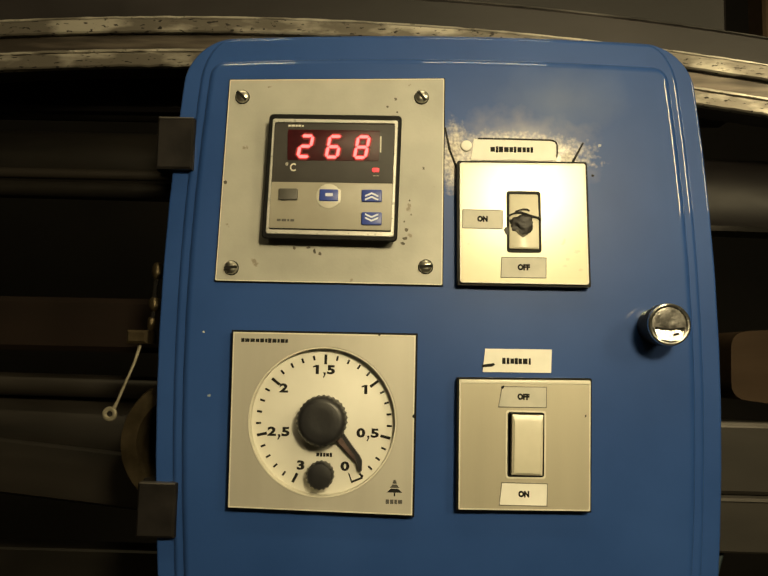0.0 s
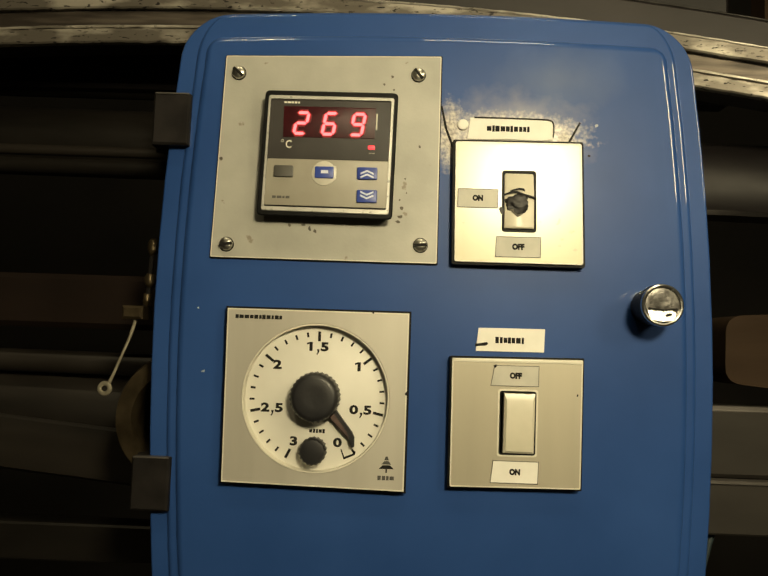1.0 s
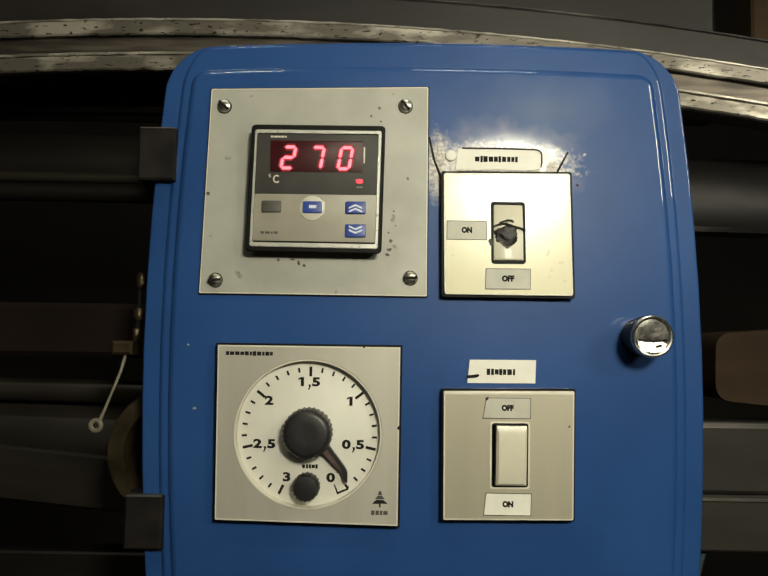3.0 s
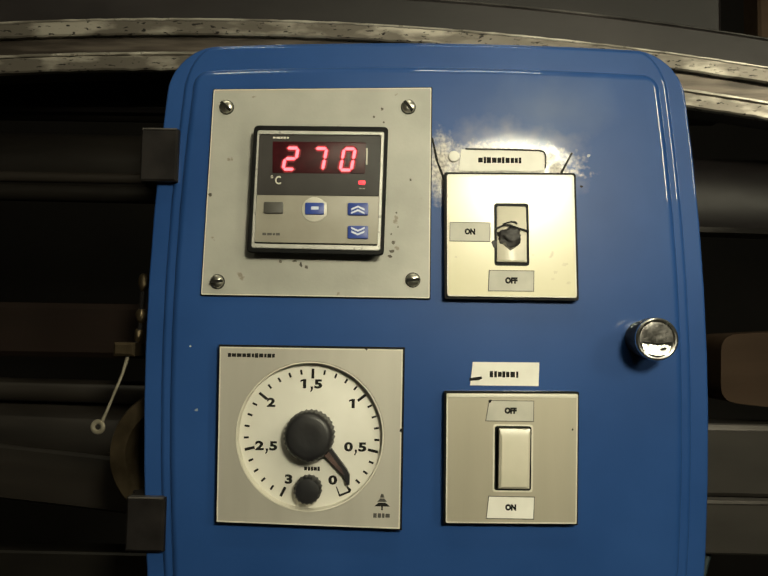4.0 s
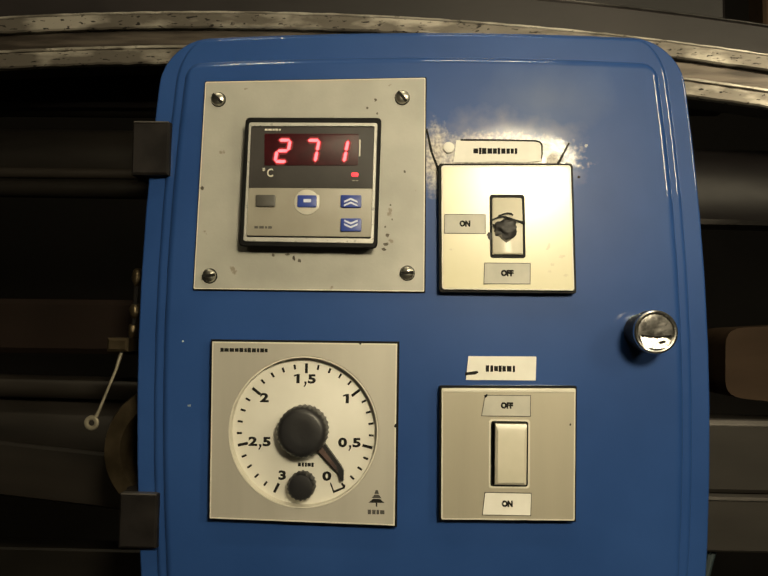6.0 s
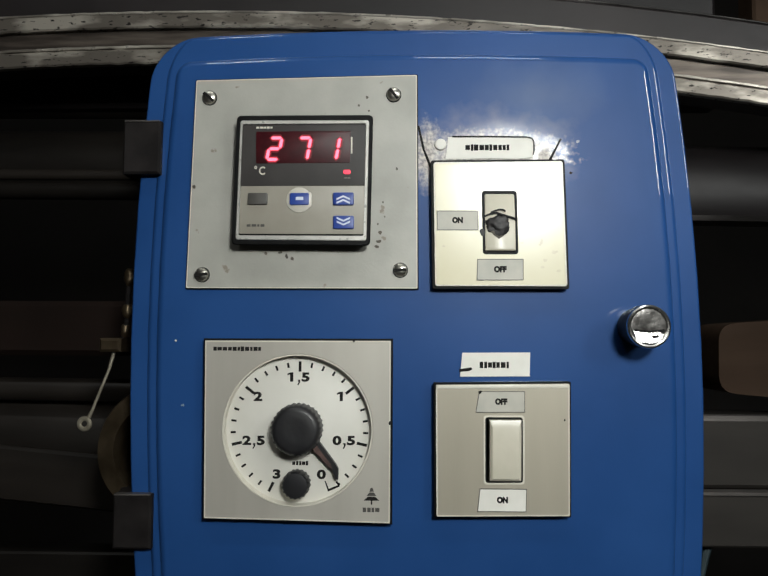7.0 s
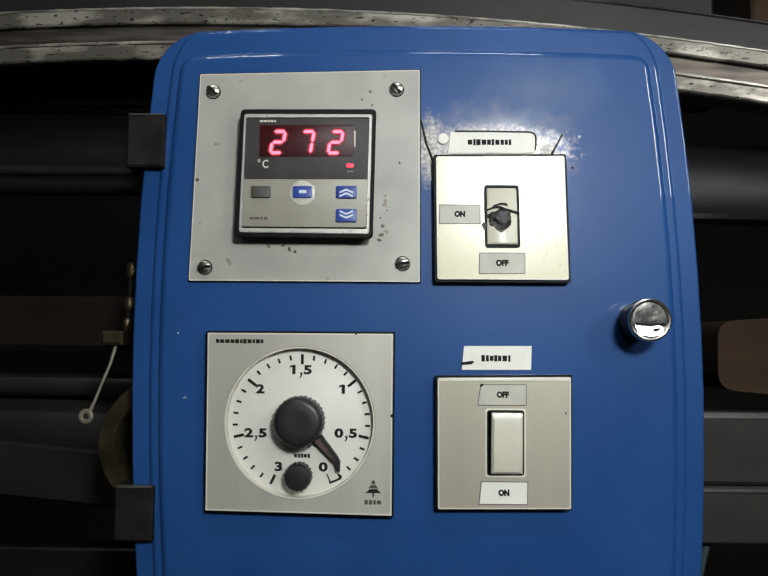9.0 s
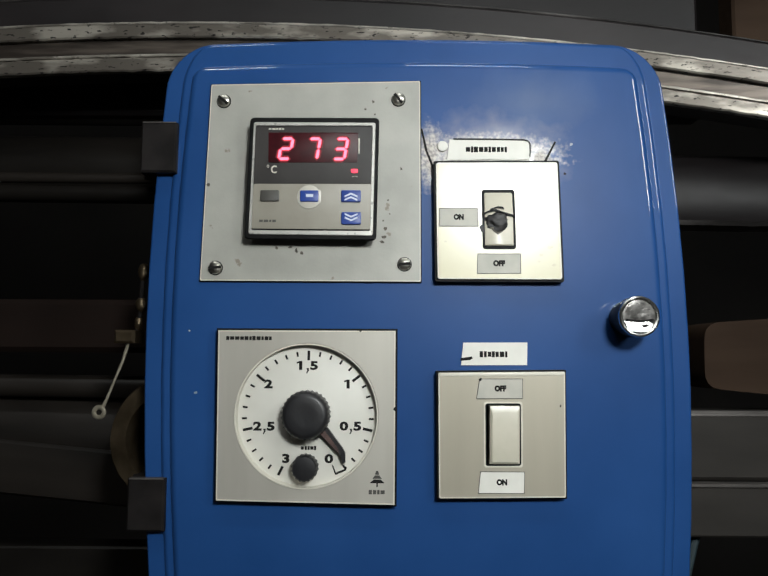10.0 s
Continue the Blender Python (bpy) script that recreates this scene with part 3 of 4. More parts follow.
for x, z, slot in ((-0.0846, 1.3344, 140), (0.0177, 1.3358, -50), (0.0216, 1.2386, 5), (-0.0867, 1.2359, 8)):
    screw(x, z, slot)
for i, (x, z, r, wide) in enumerate(((-0.0520, 1.2478, 0.0012, 0.7), (-0.0405, 1.2462, 0.0014, 0.7), (-0.0375, 1.2448, 0.0013, 0.6), (-0.0440, 1.2483, 0.0008, 2.0),
                                     (0.0105, 1.2590, 0.0011, 1.2), (0.0098, 1.2545, 0.0009, 1.5), (0.0085, 1.2515, 0.0009, 1.6), (0.0120, 1.2760, 0.0007, 1.0),
                                     (0.0195, 1.2945, 0.0009, 0.8), (0.0030, 1.3345, 0.0010, 0.9), (-0.0015, 1.3300, 0.0008, 0.8), (0.0040, 1.3270, 0.0006, 1.0),
                                     (-0.0925, 1.2845, 0.0011, 1.2), (0.0092, 1.2640, 0.0006, 1.0), (0.0130, 1.2680, 0.0005, 1.0))):
    part("stain", blotch(x, z, r, -0.0020, i, wide=wide), GRIME, body)


# ---- temperature controller ----
controller = thing("temperature_controller", (-0.031, 0, 1.2505), "black panel temperature controller with red three-digit display and blue keys", "controller")
shell = rounded([(-0.0670, 1.3217), (0.0068, 1.3218), (0.0055, 1.2508), (-0.0689, 1.2513)], 0.0028, 6)
part("bezel", loft([at_y(inset(shell, 0.0006), -0.0115), at_y(shell, -0.0108), at_y(inset(shell, 0.0022), 0.0)]), BLACK, controller)
rim_out = rounded([(-0.0648, 1.3186), (0.0047, 1.3186), (0.0035, 1.2534), (-0.0664, 1.2540)], 0.0016, 6)
rim_in = rounded([(-0.0637, 1.3166), (0.0030, 1.3168), (0.0020, 1.2560), (-0.0648, 1.2562)], 0.0010, 6)
part("rim", framed(rim_out, rim_in, -0.0124, -0.0110, 0.0003), RIM, controller, "worn silver rim")
part("fascia", prism(rounded([(-0.0636, 1.3164), (0.0028, 1.3166), (0.0025, 1.2833), (-0.0642, 1.2831)], 0.0006, 3), -0.0117, -0.0110, 0.0001), FASCIA, controller)
keypad = part("keypad", prism(rounded([(-0.0642, 1.2829), (0.0025, 1.2831), (0.0020, 1.2570), (-0.0647, 1.2572)], 0.0006, 3), -0.0119, -0.0110, 0.0001), KEYPAD, controller)
display = part("display", prism(rounded([(-0.0563, 1.3126), (-0.0052, 1.3127), (-0.0055, 1.2955), (-0.0560, 1.2952)], 0.0006, 3), -0.0120, -0.0112, 0.0001), WINDOW, controller,
               "dark red display filter")
part("window_edge", prism(rect(-0.0051, 1.3005, -0.0043, 1.3095), -0.0121, -0.0114, 0.0001), EDGE, controller)

SLANT, DIGIT_W, DIGIT_H, STROKE = 0.17, 0.0060, 0.0117, 0.00155
SHAPES = {"a": (-1, 1, 1, 1), "b": (1, 1, 1, 0), "c": (1, 0, 1, -1), "d": (-1, -1, 1, -1), "e": (-1, 0, -1, -1), "f": (-1, 1, -1, 0), "g": (-1, 0, 1, 0)}
ON = {"0": "abcdef", "1": "bc", "2": "abged", "3": "abgcd", "6": "acdefg", "7": "abc", "8": "abcdefg", "9": "abcdfg"}
segments = []
for place, cx in enumerate((-0.0462, -0.0306, -0.0150)):
    cz = 1.3031
    for key, (ax, az, bx, bz) in SHAPES.items():
        p, q = Vector((ax * DIGIT_W / 2, az * DIGIT_H / 2)), Vector((bx * DIGIT_W / 2, bz * DIGIT_H / 2))
        d = (q - p).normalized()
        nrm, h = Vector((-d.y, d.x)), STROKE / 2
        p, q = p + d * 0.00018, q - d * 0.00018
        bm = bmesh.new()
        for e, front, slot in ((0.0, -0.0124, 0), (0.00055, -0.0122, 1), (0.0012, -0.0121, 2)):
            k = h + e
            pts = [p - d * e, p + d * h + nrm * k, q - d * h + nrm * k, q + d * e, q - d * h - nrm * k, p + d * h - nrm * k]
            pts = [(cx + v.x + SLANT * v.y, cz + v.y) for v in pts]
            ring_a, ring_b = ([bm.verts.new((x, y, z)) for x, z in pts] for y in (front, -0.0119))
            made = [bm.faces.new(ring_a), bm.faces.new(ring_b[::-1])] + [bm.faces.new((ring_a[n], ring_a[n - 1], ring_b[n - 1], ring_b[n])) for n in range(6)]
            for f in made:
                f.material_index = slot
        seg = part("segment", bm, LIT, display, "red luminous display bar")
        seg.data.materials.append(GLOW)
        seg.data.materials.append(DIM)
        segments.append((seg, place, key))
part("status_lamp", prism(rounded(rect(-0.0090, 1.2894, -0.0052, 1.2916), 0.0009, 5), -0.0122, -0.0114, 0.0002), LAMP_RED, controller, "lit red status lamp")
letters("C", 0.0062, -0.0528, 1.2910, -0.0118, EDGE, controller, wide=0.8, bold=0.00008)
letters("°", 0.0062, -0.0562, 1.2912, -0.0118, EDGE, controller, wide=0.8)
bars(-0.0562, -0.0475, 1.3148, 0.0011, -0.0117, EDGE, controller, 3)
bars(-0.0085, -0.0052, 1.2873, 0.0006, -0.0117, KEYPAD, controller, 4)
bars(-0.0605, -0.0505, 1.2616, 0.0014, -0.0119, KEY_DARK, controller, 5)


def key(x0, z0, x1, z1, mat, marks=()):
    if len(marks) == 1:
        part("key_seat", prism(rounded(rect(x0 - 0.0004, z0 - 0.0007, x1 + 0.0009, z1 + 0.0003), 0.0014, 4), -0.0122, -0.0118, 0.0002), BOSS, keypad)
    x0, x1, z0, z1 = x0 + 0.0004, x1 - 0.0004, z0 + 0.0003, z1 - 0.0003
    ob = part("key", prism(rounded(rect(x0, z0, x1, z1), 0.0008, 4), -0.0132, -0.0118, 0.0004), mat, keypad)
    for pts in marks:
        part("key_symbol", loft([at_y(pts, -0.01335), at_y(pts, -0.0130)]), KEY_MARK, ob)


def chevron(cx, cz, w, h, t, s):
    return [(cx - w, cz - s * h), (cx, cz + s * h), (cx + w, cz - s * h), (cx + w, cz - s * (h + t)), (cx, cz + s * (h - t)), (cx - w, cz - s * (h + t))][:: 1 if s > 0 else -1]


key(-0.0604, 1.2724, -0.0491, 1.2794, KEY_DARK)
part("key_boss", prism(ring_pts(-0.0326, 1.2753, 0.0068, 36), -0.0124, -0.0118, 0.0003), BOSS, keypad, "pale worn ring round the middle key")
key(-0.0380, 1.2722, -0.0268, 1.2793, KEY_BLUE, [rect(-0.0342, 1.2751, -0.0302, 1.2768)])
key(-0.0148, 1.2722, -0.0029, 1.2795, KEY_BLUE, [chevron(-0.0089, 1.2768, 0.0036, 0.0008, 0.0010, 1), chevron(-0.0089, 1.2748, 0.0036, 0.0008, 0.0010, 1)])
key(-0.0146, 1.2594, -0.0027, 1.2670, KEY_BLUE, [chevron(-0.0087, 1.2642, 0.0036, 0.0008, 0.0010, -1), chevron(-0.0087, 1.2622, 0.0036, 0.0008, 0.0010, -1)])


# ---- rotary timer ----
timer = thing("timer", (-0.033, 0, 1.1049), "square silver-grey timer with white dial and black knob at zero", "timer")
DX, DZ, DR = -0.0328, 1.1530, 0.0400
quad = [(-0.0830, 1.2002), (0.0167, 1.2004), (0.0165, 1.1049), (-0.0818, 1.1066)]
outer = []
for i in range(4):
    a, b = Vector(quad[i]), Vector(quad[(i + 1) % 4])
    outer += [tuple(a + (b - a) * k / 18) for k in range(18)]


def towards(p):
    v = (Vector(p) - Vector((DX, DZ))).normalized() * DR
    return (DX + v.x, DZ + v.y)


part("face", framed(outer, [towards(p) for p in outer], -0.0070, 0.0, 0.0007), TIMER_FACE, timer)
skirt(outer, -0.0070, timer, 0.0011)
dial = part("dial", prism(ring_pts(DX, DZ, DR + 0.001, 64), -0.0020, -0.001, 0.0002), DIAL, timer, "white dial recessed behind the face")
lip = loft([at_y(ring_pts(DX, DZ, DR, 72), -0.0070), at_y(ring_pts(DX, DZ, DR, 72), -0.0074), at_y(ring_pts(DX, DZ, DR - 0.0007, 72), -0.0074), at_y(ring_pts(DX, DZ, DR - 0.0009, 72), -0.0020)],
           False, False)
part("dial_rim", lip, EDGE, timer)
for i in range(31):
    a = radians(-64.5 + i * 309 / 30)  # counter-clockwise from the zero mark
    long = i % 5 == 0
    if i == 0:
        continue
    r0, r1, w = (0.0310, 0.0364, 0.00075) if long else (0.0335, 0.0362, 0.00055)
    c, s = math.cos(a), math.sin(a)
    pts = [(DX + 0.0004 + 1.025 * r * c - k * s, DZ - 0.0004 + r * s + k * c) for r, k in ((r0, w), (r1, w), (r1, -w), (r0, -w))]
    part("tick", loft([at_y(pts, -0.0022), at_y(pts, -0.0018)]), INK, dial)
for body_text, x, z in (("0", -0.0203, 1.1287), ("0,5", -0.0082, 1.1467), ("1", -0.0100, 1.1701), ("1,5", -0.0330, 1.1804), ("2", -0.0550, 1.1699), ("2,5", -0.0568, 1.1464), ("3", -0.0443, 1.1287)):
    whole, _, half = body_text.partition(",")
    if half:
        letters(whole, 0.0064, x - 0.0039, z, -0.0020, INK, dial, "numeral", 1.42, 0.00030)
        letters(half, 0.0064, x + 0.0037, z, -0.0020, INK, dial, "numeral", 1.42, 0.00030)
        mark = [(x - 0.0006, z - 0.0012), (x + 0.0008, z - 0.0012), (x + 0.0007, z - 0.0026), (x - 0.0002, z - 0.0042), (x - 0.0008, z - 0.0040), (x - 0.0001, z - 0.0026)]
        part("comma", loft([at_y(mark, -0.0022), at_y(mark, -0.0018)]), INK, dial)
    else:
        letters(whole, 0.0064, x, z, -0.0020, INK, dial, "numeral", 1.42, 0.00030)
pts = [(-0.0186, 1.1256), (-0.0178, 1.1252), (-0.0163, 1.1214), (-0.0114, 1.1234), (-0.0110, 1.1248), (-0.0102, 1.1244), (-0.0106, 1.1226), (-0.0166, 1.1200)]
part("zero_mark", loft([at_y(pts, -0.0022), at_y(pts, -0.0018)]), INK, dial)
bars(-0.0360, -0.0275, 1.1348, 0.0024, -0.0020, INK, dial, 7)
knob = part("knob", loft([at_y(ring_pts(DX, DZ + 0.0006, 0.0128, 60, 0.0007), -0.0020), at_y(ring_pts(DX, DZ + 0.0006, 0.0128, 60, 0.0007), -0.0125),
                          at_y(ring_pts(DX, DZ + 0.0006, 0.0124, 60, 0.0003), -0.0138), at_y(ring_pts(DX, DZ + 0.0006, 0.0116, 60), -0.0150),
                          at_y(ring_pts(DX, DZ + 0.0006, 0.0100, 60), -0.0156), at_y(ring_pts(DX, DZ + 0.0006, 0.0050, 60), -0.0152)]), KNOB, timer, "black knurled setting knob")
pts = [(-0.0250, 1.1472), (-0.0212, 1.1466), (-0.0124, 1.1352), (-0.0110, 1.1325), (-0.0110, 1.1272), (-0.0124, 1.1272), (-0.0140, 1.1322), (-0.0232, 1.1412), (-0.0262, 1.1428)]
part("pointer", loft([at_y(inset(pts, 0.0002), -0.0062), at_y(pts, -0.0058), at_y(pts, -0.0030)]), KNOB, knob)
pts = [(-0.0236, 1.1452), (-0.0222, 1.1444), (-0.0150, 1.1352), (-0.0142, 1.1330), (-0.0152, 1.1330), (-0.0232, 1.1412), (-0.0250, 1.1430)]
part("smear", loft([at_y(pts, -0.0064), at_y(pts, -0.0060)]), RUST, knob, "brownish smear on the pointer")
part("reset_knob", loft([at_y(ring_pts(-0.0331, 1.1246, 0.0068, 36, 0.0006), -0.0020), at_y(ring_pts(-0.0331, 1.1246, 0.0068, 36, 0.0006), -0.0098),
                         at_y(ring_pts(-0.0331, 1.1246, 0.0062, 36, 0.0002), -0.0110), at_y(ring_pts(-0.0331, 1.1246, 0.0040, 36), -0.0114)]), KNOB, timer, "small black knurled knob")
bars(-0.0784, -0.0527, 1.1958, 0.0025, -0.0070, INK, timer, 9, "brand_bar")
for k, (w, z0, h) in enumerate(((0.0012, 1.1212, 0.0020), (0.0026, 1.1190, 0.0018), (0.0042, 1.1166, 0.0020))):
    pts = [(0.0068 - w * 0.45, z0 + h), (0.0068 + w * 0.45, z0 + h), (0.0068 + w, z0), (0.0068 - w, z0)]
    part("emblem", loft([at_y(pts, -0.0071), at_y(pts, -0.0067)]), INK if k == 2 else KEY_DARK, timer)
part("emblem", loft([at_y(rect(0.0064, 1.1146, 0.0072, 1.1166), -0.0071), at_y(rect(0.0064, 1.1146, 0.0072, 1.1166), -0.0067)]), INK, timer)
bars(0.0022, 0.0116, 1.1118, 0.0026, -0.0070, KEY_DARK, timer, 11)
for x, z, r in ((0.0165, 1.1570, 0.0011), (-0.0030, 1.2003, 0.0008)):
    part("chip", blotch(x, z, r, -0.0070, 90), INK, timer)


# ---- the two rocker switches ----
def label_on(parent, corners, y, mat, word, size, name="sticker"):
    ob = part(name, loft([at_y(corners, y - 0.0003), at_y(corners, y + 0.0004)]), mat, parent)
    cx, cz = sum(p[0] for p in corners) / 4, sum(p[1] for p in corners) / 4
    border = framed(corners, inset(corners, 0.00035), y - 0.00036, y, 0.00002)
    part("sticker_edge", border, KEY_DARK, ob)
    letters(word, size * 0.84, cx, cz, y - 0.0003, INK, ob, wide=0.88, bold=0.0003)
    return ob


upper = thing("rocker_switch", (0.075, 0, 1.2297), "glossy cream switch plate with scorched rocker and paper stickers", "switch", "switches on the door")
hole = rounded([(0.0659, 1.2806), (0.0836, 1.2807), (0.0842, 1.2475), (0.0664, 1.2474)], 0.0018, 6)
cover = rounded([(0.0393, 1.2970), (0.1090, 1.2975), (0.1107, 1.2298), (0.0402, 1.2297)], 0.0016, 6)
part("cover_plate", framed(cover, hole, -0.0070, 0.0, 0.0009), CREAM, upper)
skirt(cover, -0.0070, upper, 0.0014)
part("opening_edge", framed(inset(hole, -0.0006), inset(hole, 0.0009), -0.0072, -0.0060, 0.0001), BLACK, upper)
part("recess", prism(inset(hole, -0.0006), -0.0028, -0.0010, 0.0002), BLACK, upper)
x0, x1 = 0.0670, 0.0831
part("rocker", loft([[(x0, -0.0015, 1.2488), (x1, -0.0015, 1.2488), (x1, -0.0015, 1.2796), (x0, -0.0015, 1.2796)],
                     [(x0, -0.0085, 1.2488), (x1, -0.0085, 1.2488), (x1, -0.0066, 1.2796), (x0, -0.0066, 1.2796)],
                     [(x0 + 0.0008, -0.0090, 1.2496), (x1 - 0.0008, -0.0090, 1.2496), (x1 - 0.0008, -0.0072, 1.2788), (x0 + 0.0008, -0.0072, 1.2788)]]), ROCKER, upper)
CRACK = [(0.0660, 1.2668), (0.0690, 1.2682), (0.0712, 1.2689), (0.0734, 1.2690), (0.0758, 1.2681), (0.0786, 1.2672), (0.0815, 1.2664), (0.0842, 1.2655)]
part("crack", loft([at_y([(x, z + 0.00045) for x, z in CRACK] + [(x, z - 0.00045) for x, z in CRACK[::-1]], y) for y in (-0.0093, -0.0066)]), BLACK, upper)
HUMP = [(0.0700, 1.2694), (0.0722, 1.2702), (0.0745, 1.2709), (0.0768, 1.2707), (0.0778, 1.2699)]
part("crack", loft([at_y([(x, z + 0.00035) for x, z in HUMP] + [(x, z - 0.00035) for x, z in HUMP[::-1]], y) for y in (-0.0090, -0.0066)]), BLACK, upper)
lump = bmesh.new()
bmesh.ops.create_icosphere(lump, subdivisions=4, radius=1.0)
for v in lump.verts:
    k = 1 + 0.40 * noise.noise(v.co * 1.7) + 0.16 * noise.noise(v.co * 4.5)
    v.co = Vector((0.0745 + v.co.x * 0.0066 * k, -0.0080 + v.co.y * 0.0016 * k, 1.2624 + v.co.z * 0.0052 * k))
part("scorched_lump", lump, CHAR, upper, "charred melted lump on the rocker")
part("scorch_mark", blotch(0.0732, 1.2590, 0.0034, -0.0087, 27, 0.00015, 1.4), GRIME, upper, "brown scorch stain")
part("scorch_mark", blotch(0.0658, 1.2586, 0.0022, -0.0070, 21, 0.0003, 0.8), CHAR, upper)
for x, z, r, seed in ((0.0990, 1.2436, 0.0009, 51), (0.1040, 1.2480, 0.0011, 52), (0.0975, 1.2400, 0.0007, 53), (0.1062, 1.2380, 0.0009, 54), (0.0868, 1.2530, 0.0006, 55)):
    part("stain", blotch(x, z, r, -0.0070, seed, 0.0001, 1.4), SWITCH_STAIN, upper)
label_on(upper, [(0.0412, 1.2704), (0.0634, 1.2704), (0.0634, 1.2598), (0.0412, 1.2598)], -0.0070, PAPER_GREY, "ON", 0.0048)
label_on(upper, [(0.0628, 1.2443), (0.0874, 1.2444), (0.0873, 1.2330), (0.0624, 1.2328)], -0.0070, PAPER_GREY, "OFF", 0.0050)

lower = thing("rocker_switch", (0.0755, 0, 1.109), "beige metallic switch plate with pale rocker and paper stickers", "switch", "switches on the door")
hole = rounded([(0.0668, 1.1602), (0.0861, 1.1603), (0.0859, 1.1267), (0.0667, 1.1265)], 0.0016, 6)
cover = rounded([(0.0405, 1.1772), (0.1112, 1.1782), (0.1105, 1.1095), (0.0408, 1.1086)], 0.0008, 6)
part("cover_plate", framed(cover, hole, -0.0070, 0.0, 0.0008), BEIGE, lower)
skirt(cover, -0.0070, lower, 0.0010)
part("opening_rim", framed(inset(hole, -0.0011), inset(hole, -0.0002), -0.0073, -0.0062, 0.0001), EDGE, lower, "pale rim round the rocker")
part("opening_edge", framed(inset(hole, -0.0002), inset(hole, 0.0006), -0.0072, -0.0062, 0.0001), BLACK, lower)
part("top_edge", prism([(0.0412, 1.1769), (0.1106, 1.1777), (0.1106, 1.1760), (0.0412, 1.1752)], -0.0073, -0.0065, 0.0001), EDGE, lower)
part("recess", prism(inset(hole, -0.0006), -0.0028, -0.0010, 0.0002), BLACK, lower)
x0, x1 = 0.0688, 0.0852
part("rocker", loft([[(x0, -0.0015, 1.1274), (x1, -0.0015, 1.1274), (x1, -0.0015, 1.1592), (x0, -0.0015, 1.1592)],
                     [(x0, -0.0072, 1.1274), (x1, -0.0072, 1.1274), (x1, -0.0096, 1.1592), (x0, -0.0096, 1.1592)],
                     [(x0 + 0.0013, -0.0084, 1.1286), (x1 - 0.0013, -0.0084, 1.1286), (x1 - 0.0013, -0.0106, 1.1556), (x0 + 0.0013, -0.0106, 1.1556)]]), ROCKER, lower)
label_on(lower, [(0.0634, 1.1740), (0.0876, 1.1742), (0.0875, 1.1630), (0.0615, 1.1628)], -0.0070, PAPER_GREY, "OFF", 0.0048)
label_on(lower, [(0.0635, 1.1234), (0.0881, 1.1234), (0.0877, 1.1115), (0.0622, 1.1114)], -0.0070, PAPER, "ON", 0.0048)
part("nick", blotch(0.1083, 1.1592, 0.0007, -0.0070, 31), INK, lower)
part("nick", blotch(0.0640, 1.1735, 0.0010, -0.0073, 32), INK, lower)

# paper strips on the door
strip = thing("paper_label", (0.072, 0, 1.3005), "torn white paper label, glue-stained, above the cream switch", "label", "paper labels on the door")
pts = [(0.0478, 1.3126), (0.0600, 1.3128), (0.0700, 1.3127), (0.0912, 1.3124), (0.0938, 1.3116), (0.0947, 1.3098), (0.0948, 1.3050), (0.0943, 1.3012), (0.0850, 1.3004), (0.0700, 1.3008),
       (0.0580, 1.3003), (0.0462, 1.3004), (0.0470, 1.3050)]
part("paper", loft([at_y(pts, -0.0007), at_y(pts, 0.0)]), PAPER, strip)
bars(0.0572, 0.0812, 1.3066, 0.0036, -0.0007, INK, strip, 15)
rim = [(0.0500, 1.3127), (0.0700, 1.3127), (0.0912, 1.3124), (0.0938, 1.3116), (0.0947, 1.3098), (0.0948, 1.3050), (0.0945, 1.3025)]
for p, q in zip(rim, rim[1:]):
    n = Vector((p[1] - q[1], q[0] - p[0])).normalized() * 0.0004
    part("paper_edge", loft([at_y([(p[0] + n.x, p[1] + n.y), (q[0] + n.x, q[1] + n.y), (q[0] - n.x, q[1] - n.y), (p[0] - n.x, p[1] - n.y)], y) for y in (-0.0010, 0.0)]), INK, strip,
         "dark line along the paper's edge")
solid("glue_blob", prism(ring_pts(0.0436, 1.3084, 0.0032, 22), -0.0016, 0.0, 0.0009), PAPER, "pale blob of dried glue beside the torn label", "glue")
strip = thing("paper_label", (0.073, 0, 1.1813), "white paper label with dark print above the beige switch", "label", "paper labels on the door")
pts = [(0.0552, 1.1941), (0.0917, 1.1944), (0.0913, 1.1816), (0.0539, 1.1813)]
part("paper", loft([at_y(pts, -0.0006), at_y(pts, 0.0)]), PAPER, strip)
bars(0.0645, 0.0810, 1.1876, 0.0036, -0.0006, INK, strip, 17)
pts = [(0.0536, 1.1853), (0.0600, 1.1863), (0.0606, 1.1853), (0.0590, 1.1843), (0.0536, 1.1838)]
part("ink_dash", loft([at_y(pts, -0.0008), at_y(pts, 0.0)]), INK, strip)


# ---- machine behind the cabinet ----
def arch(x):
    return 1.4203 - 0.205 * (x + 0.12) ** 2


def swept(front, back, top, bottom, x0=-0.75, x1=0.75, n=240, edge=0.001, rough=0.0, seed=1):
    """A bar that follows the machine's shallow arch, with slightly uneven edges."""
    loops = []
    for i in range(n + 1):
        x = x0 + (x1 - x0) * i / n
        e = rough * noise.noise(Vector((x * 110, seed, 0)))
        f = rough * noise.noise(Vector((x * 110, seed, 9)))
        z = arch(x)
        loops.append([(x, front, z + top - edge + e), (x, front + edge, z + top + e), (x, back, z + top), (x, back, z + bottom), (x, front + edge, z + bottom + f), (x, front, z + bottom + edge + f)])
    return loft(loops)


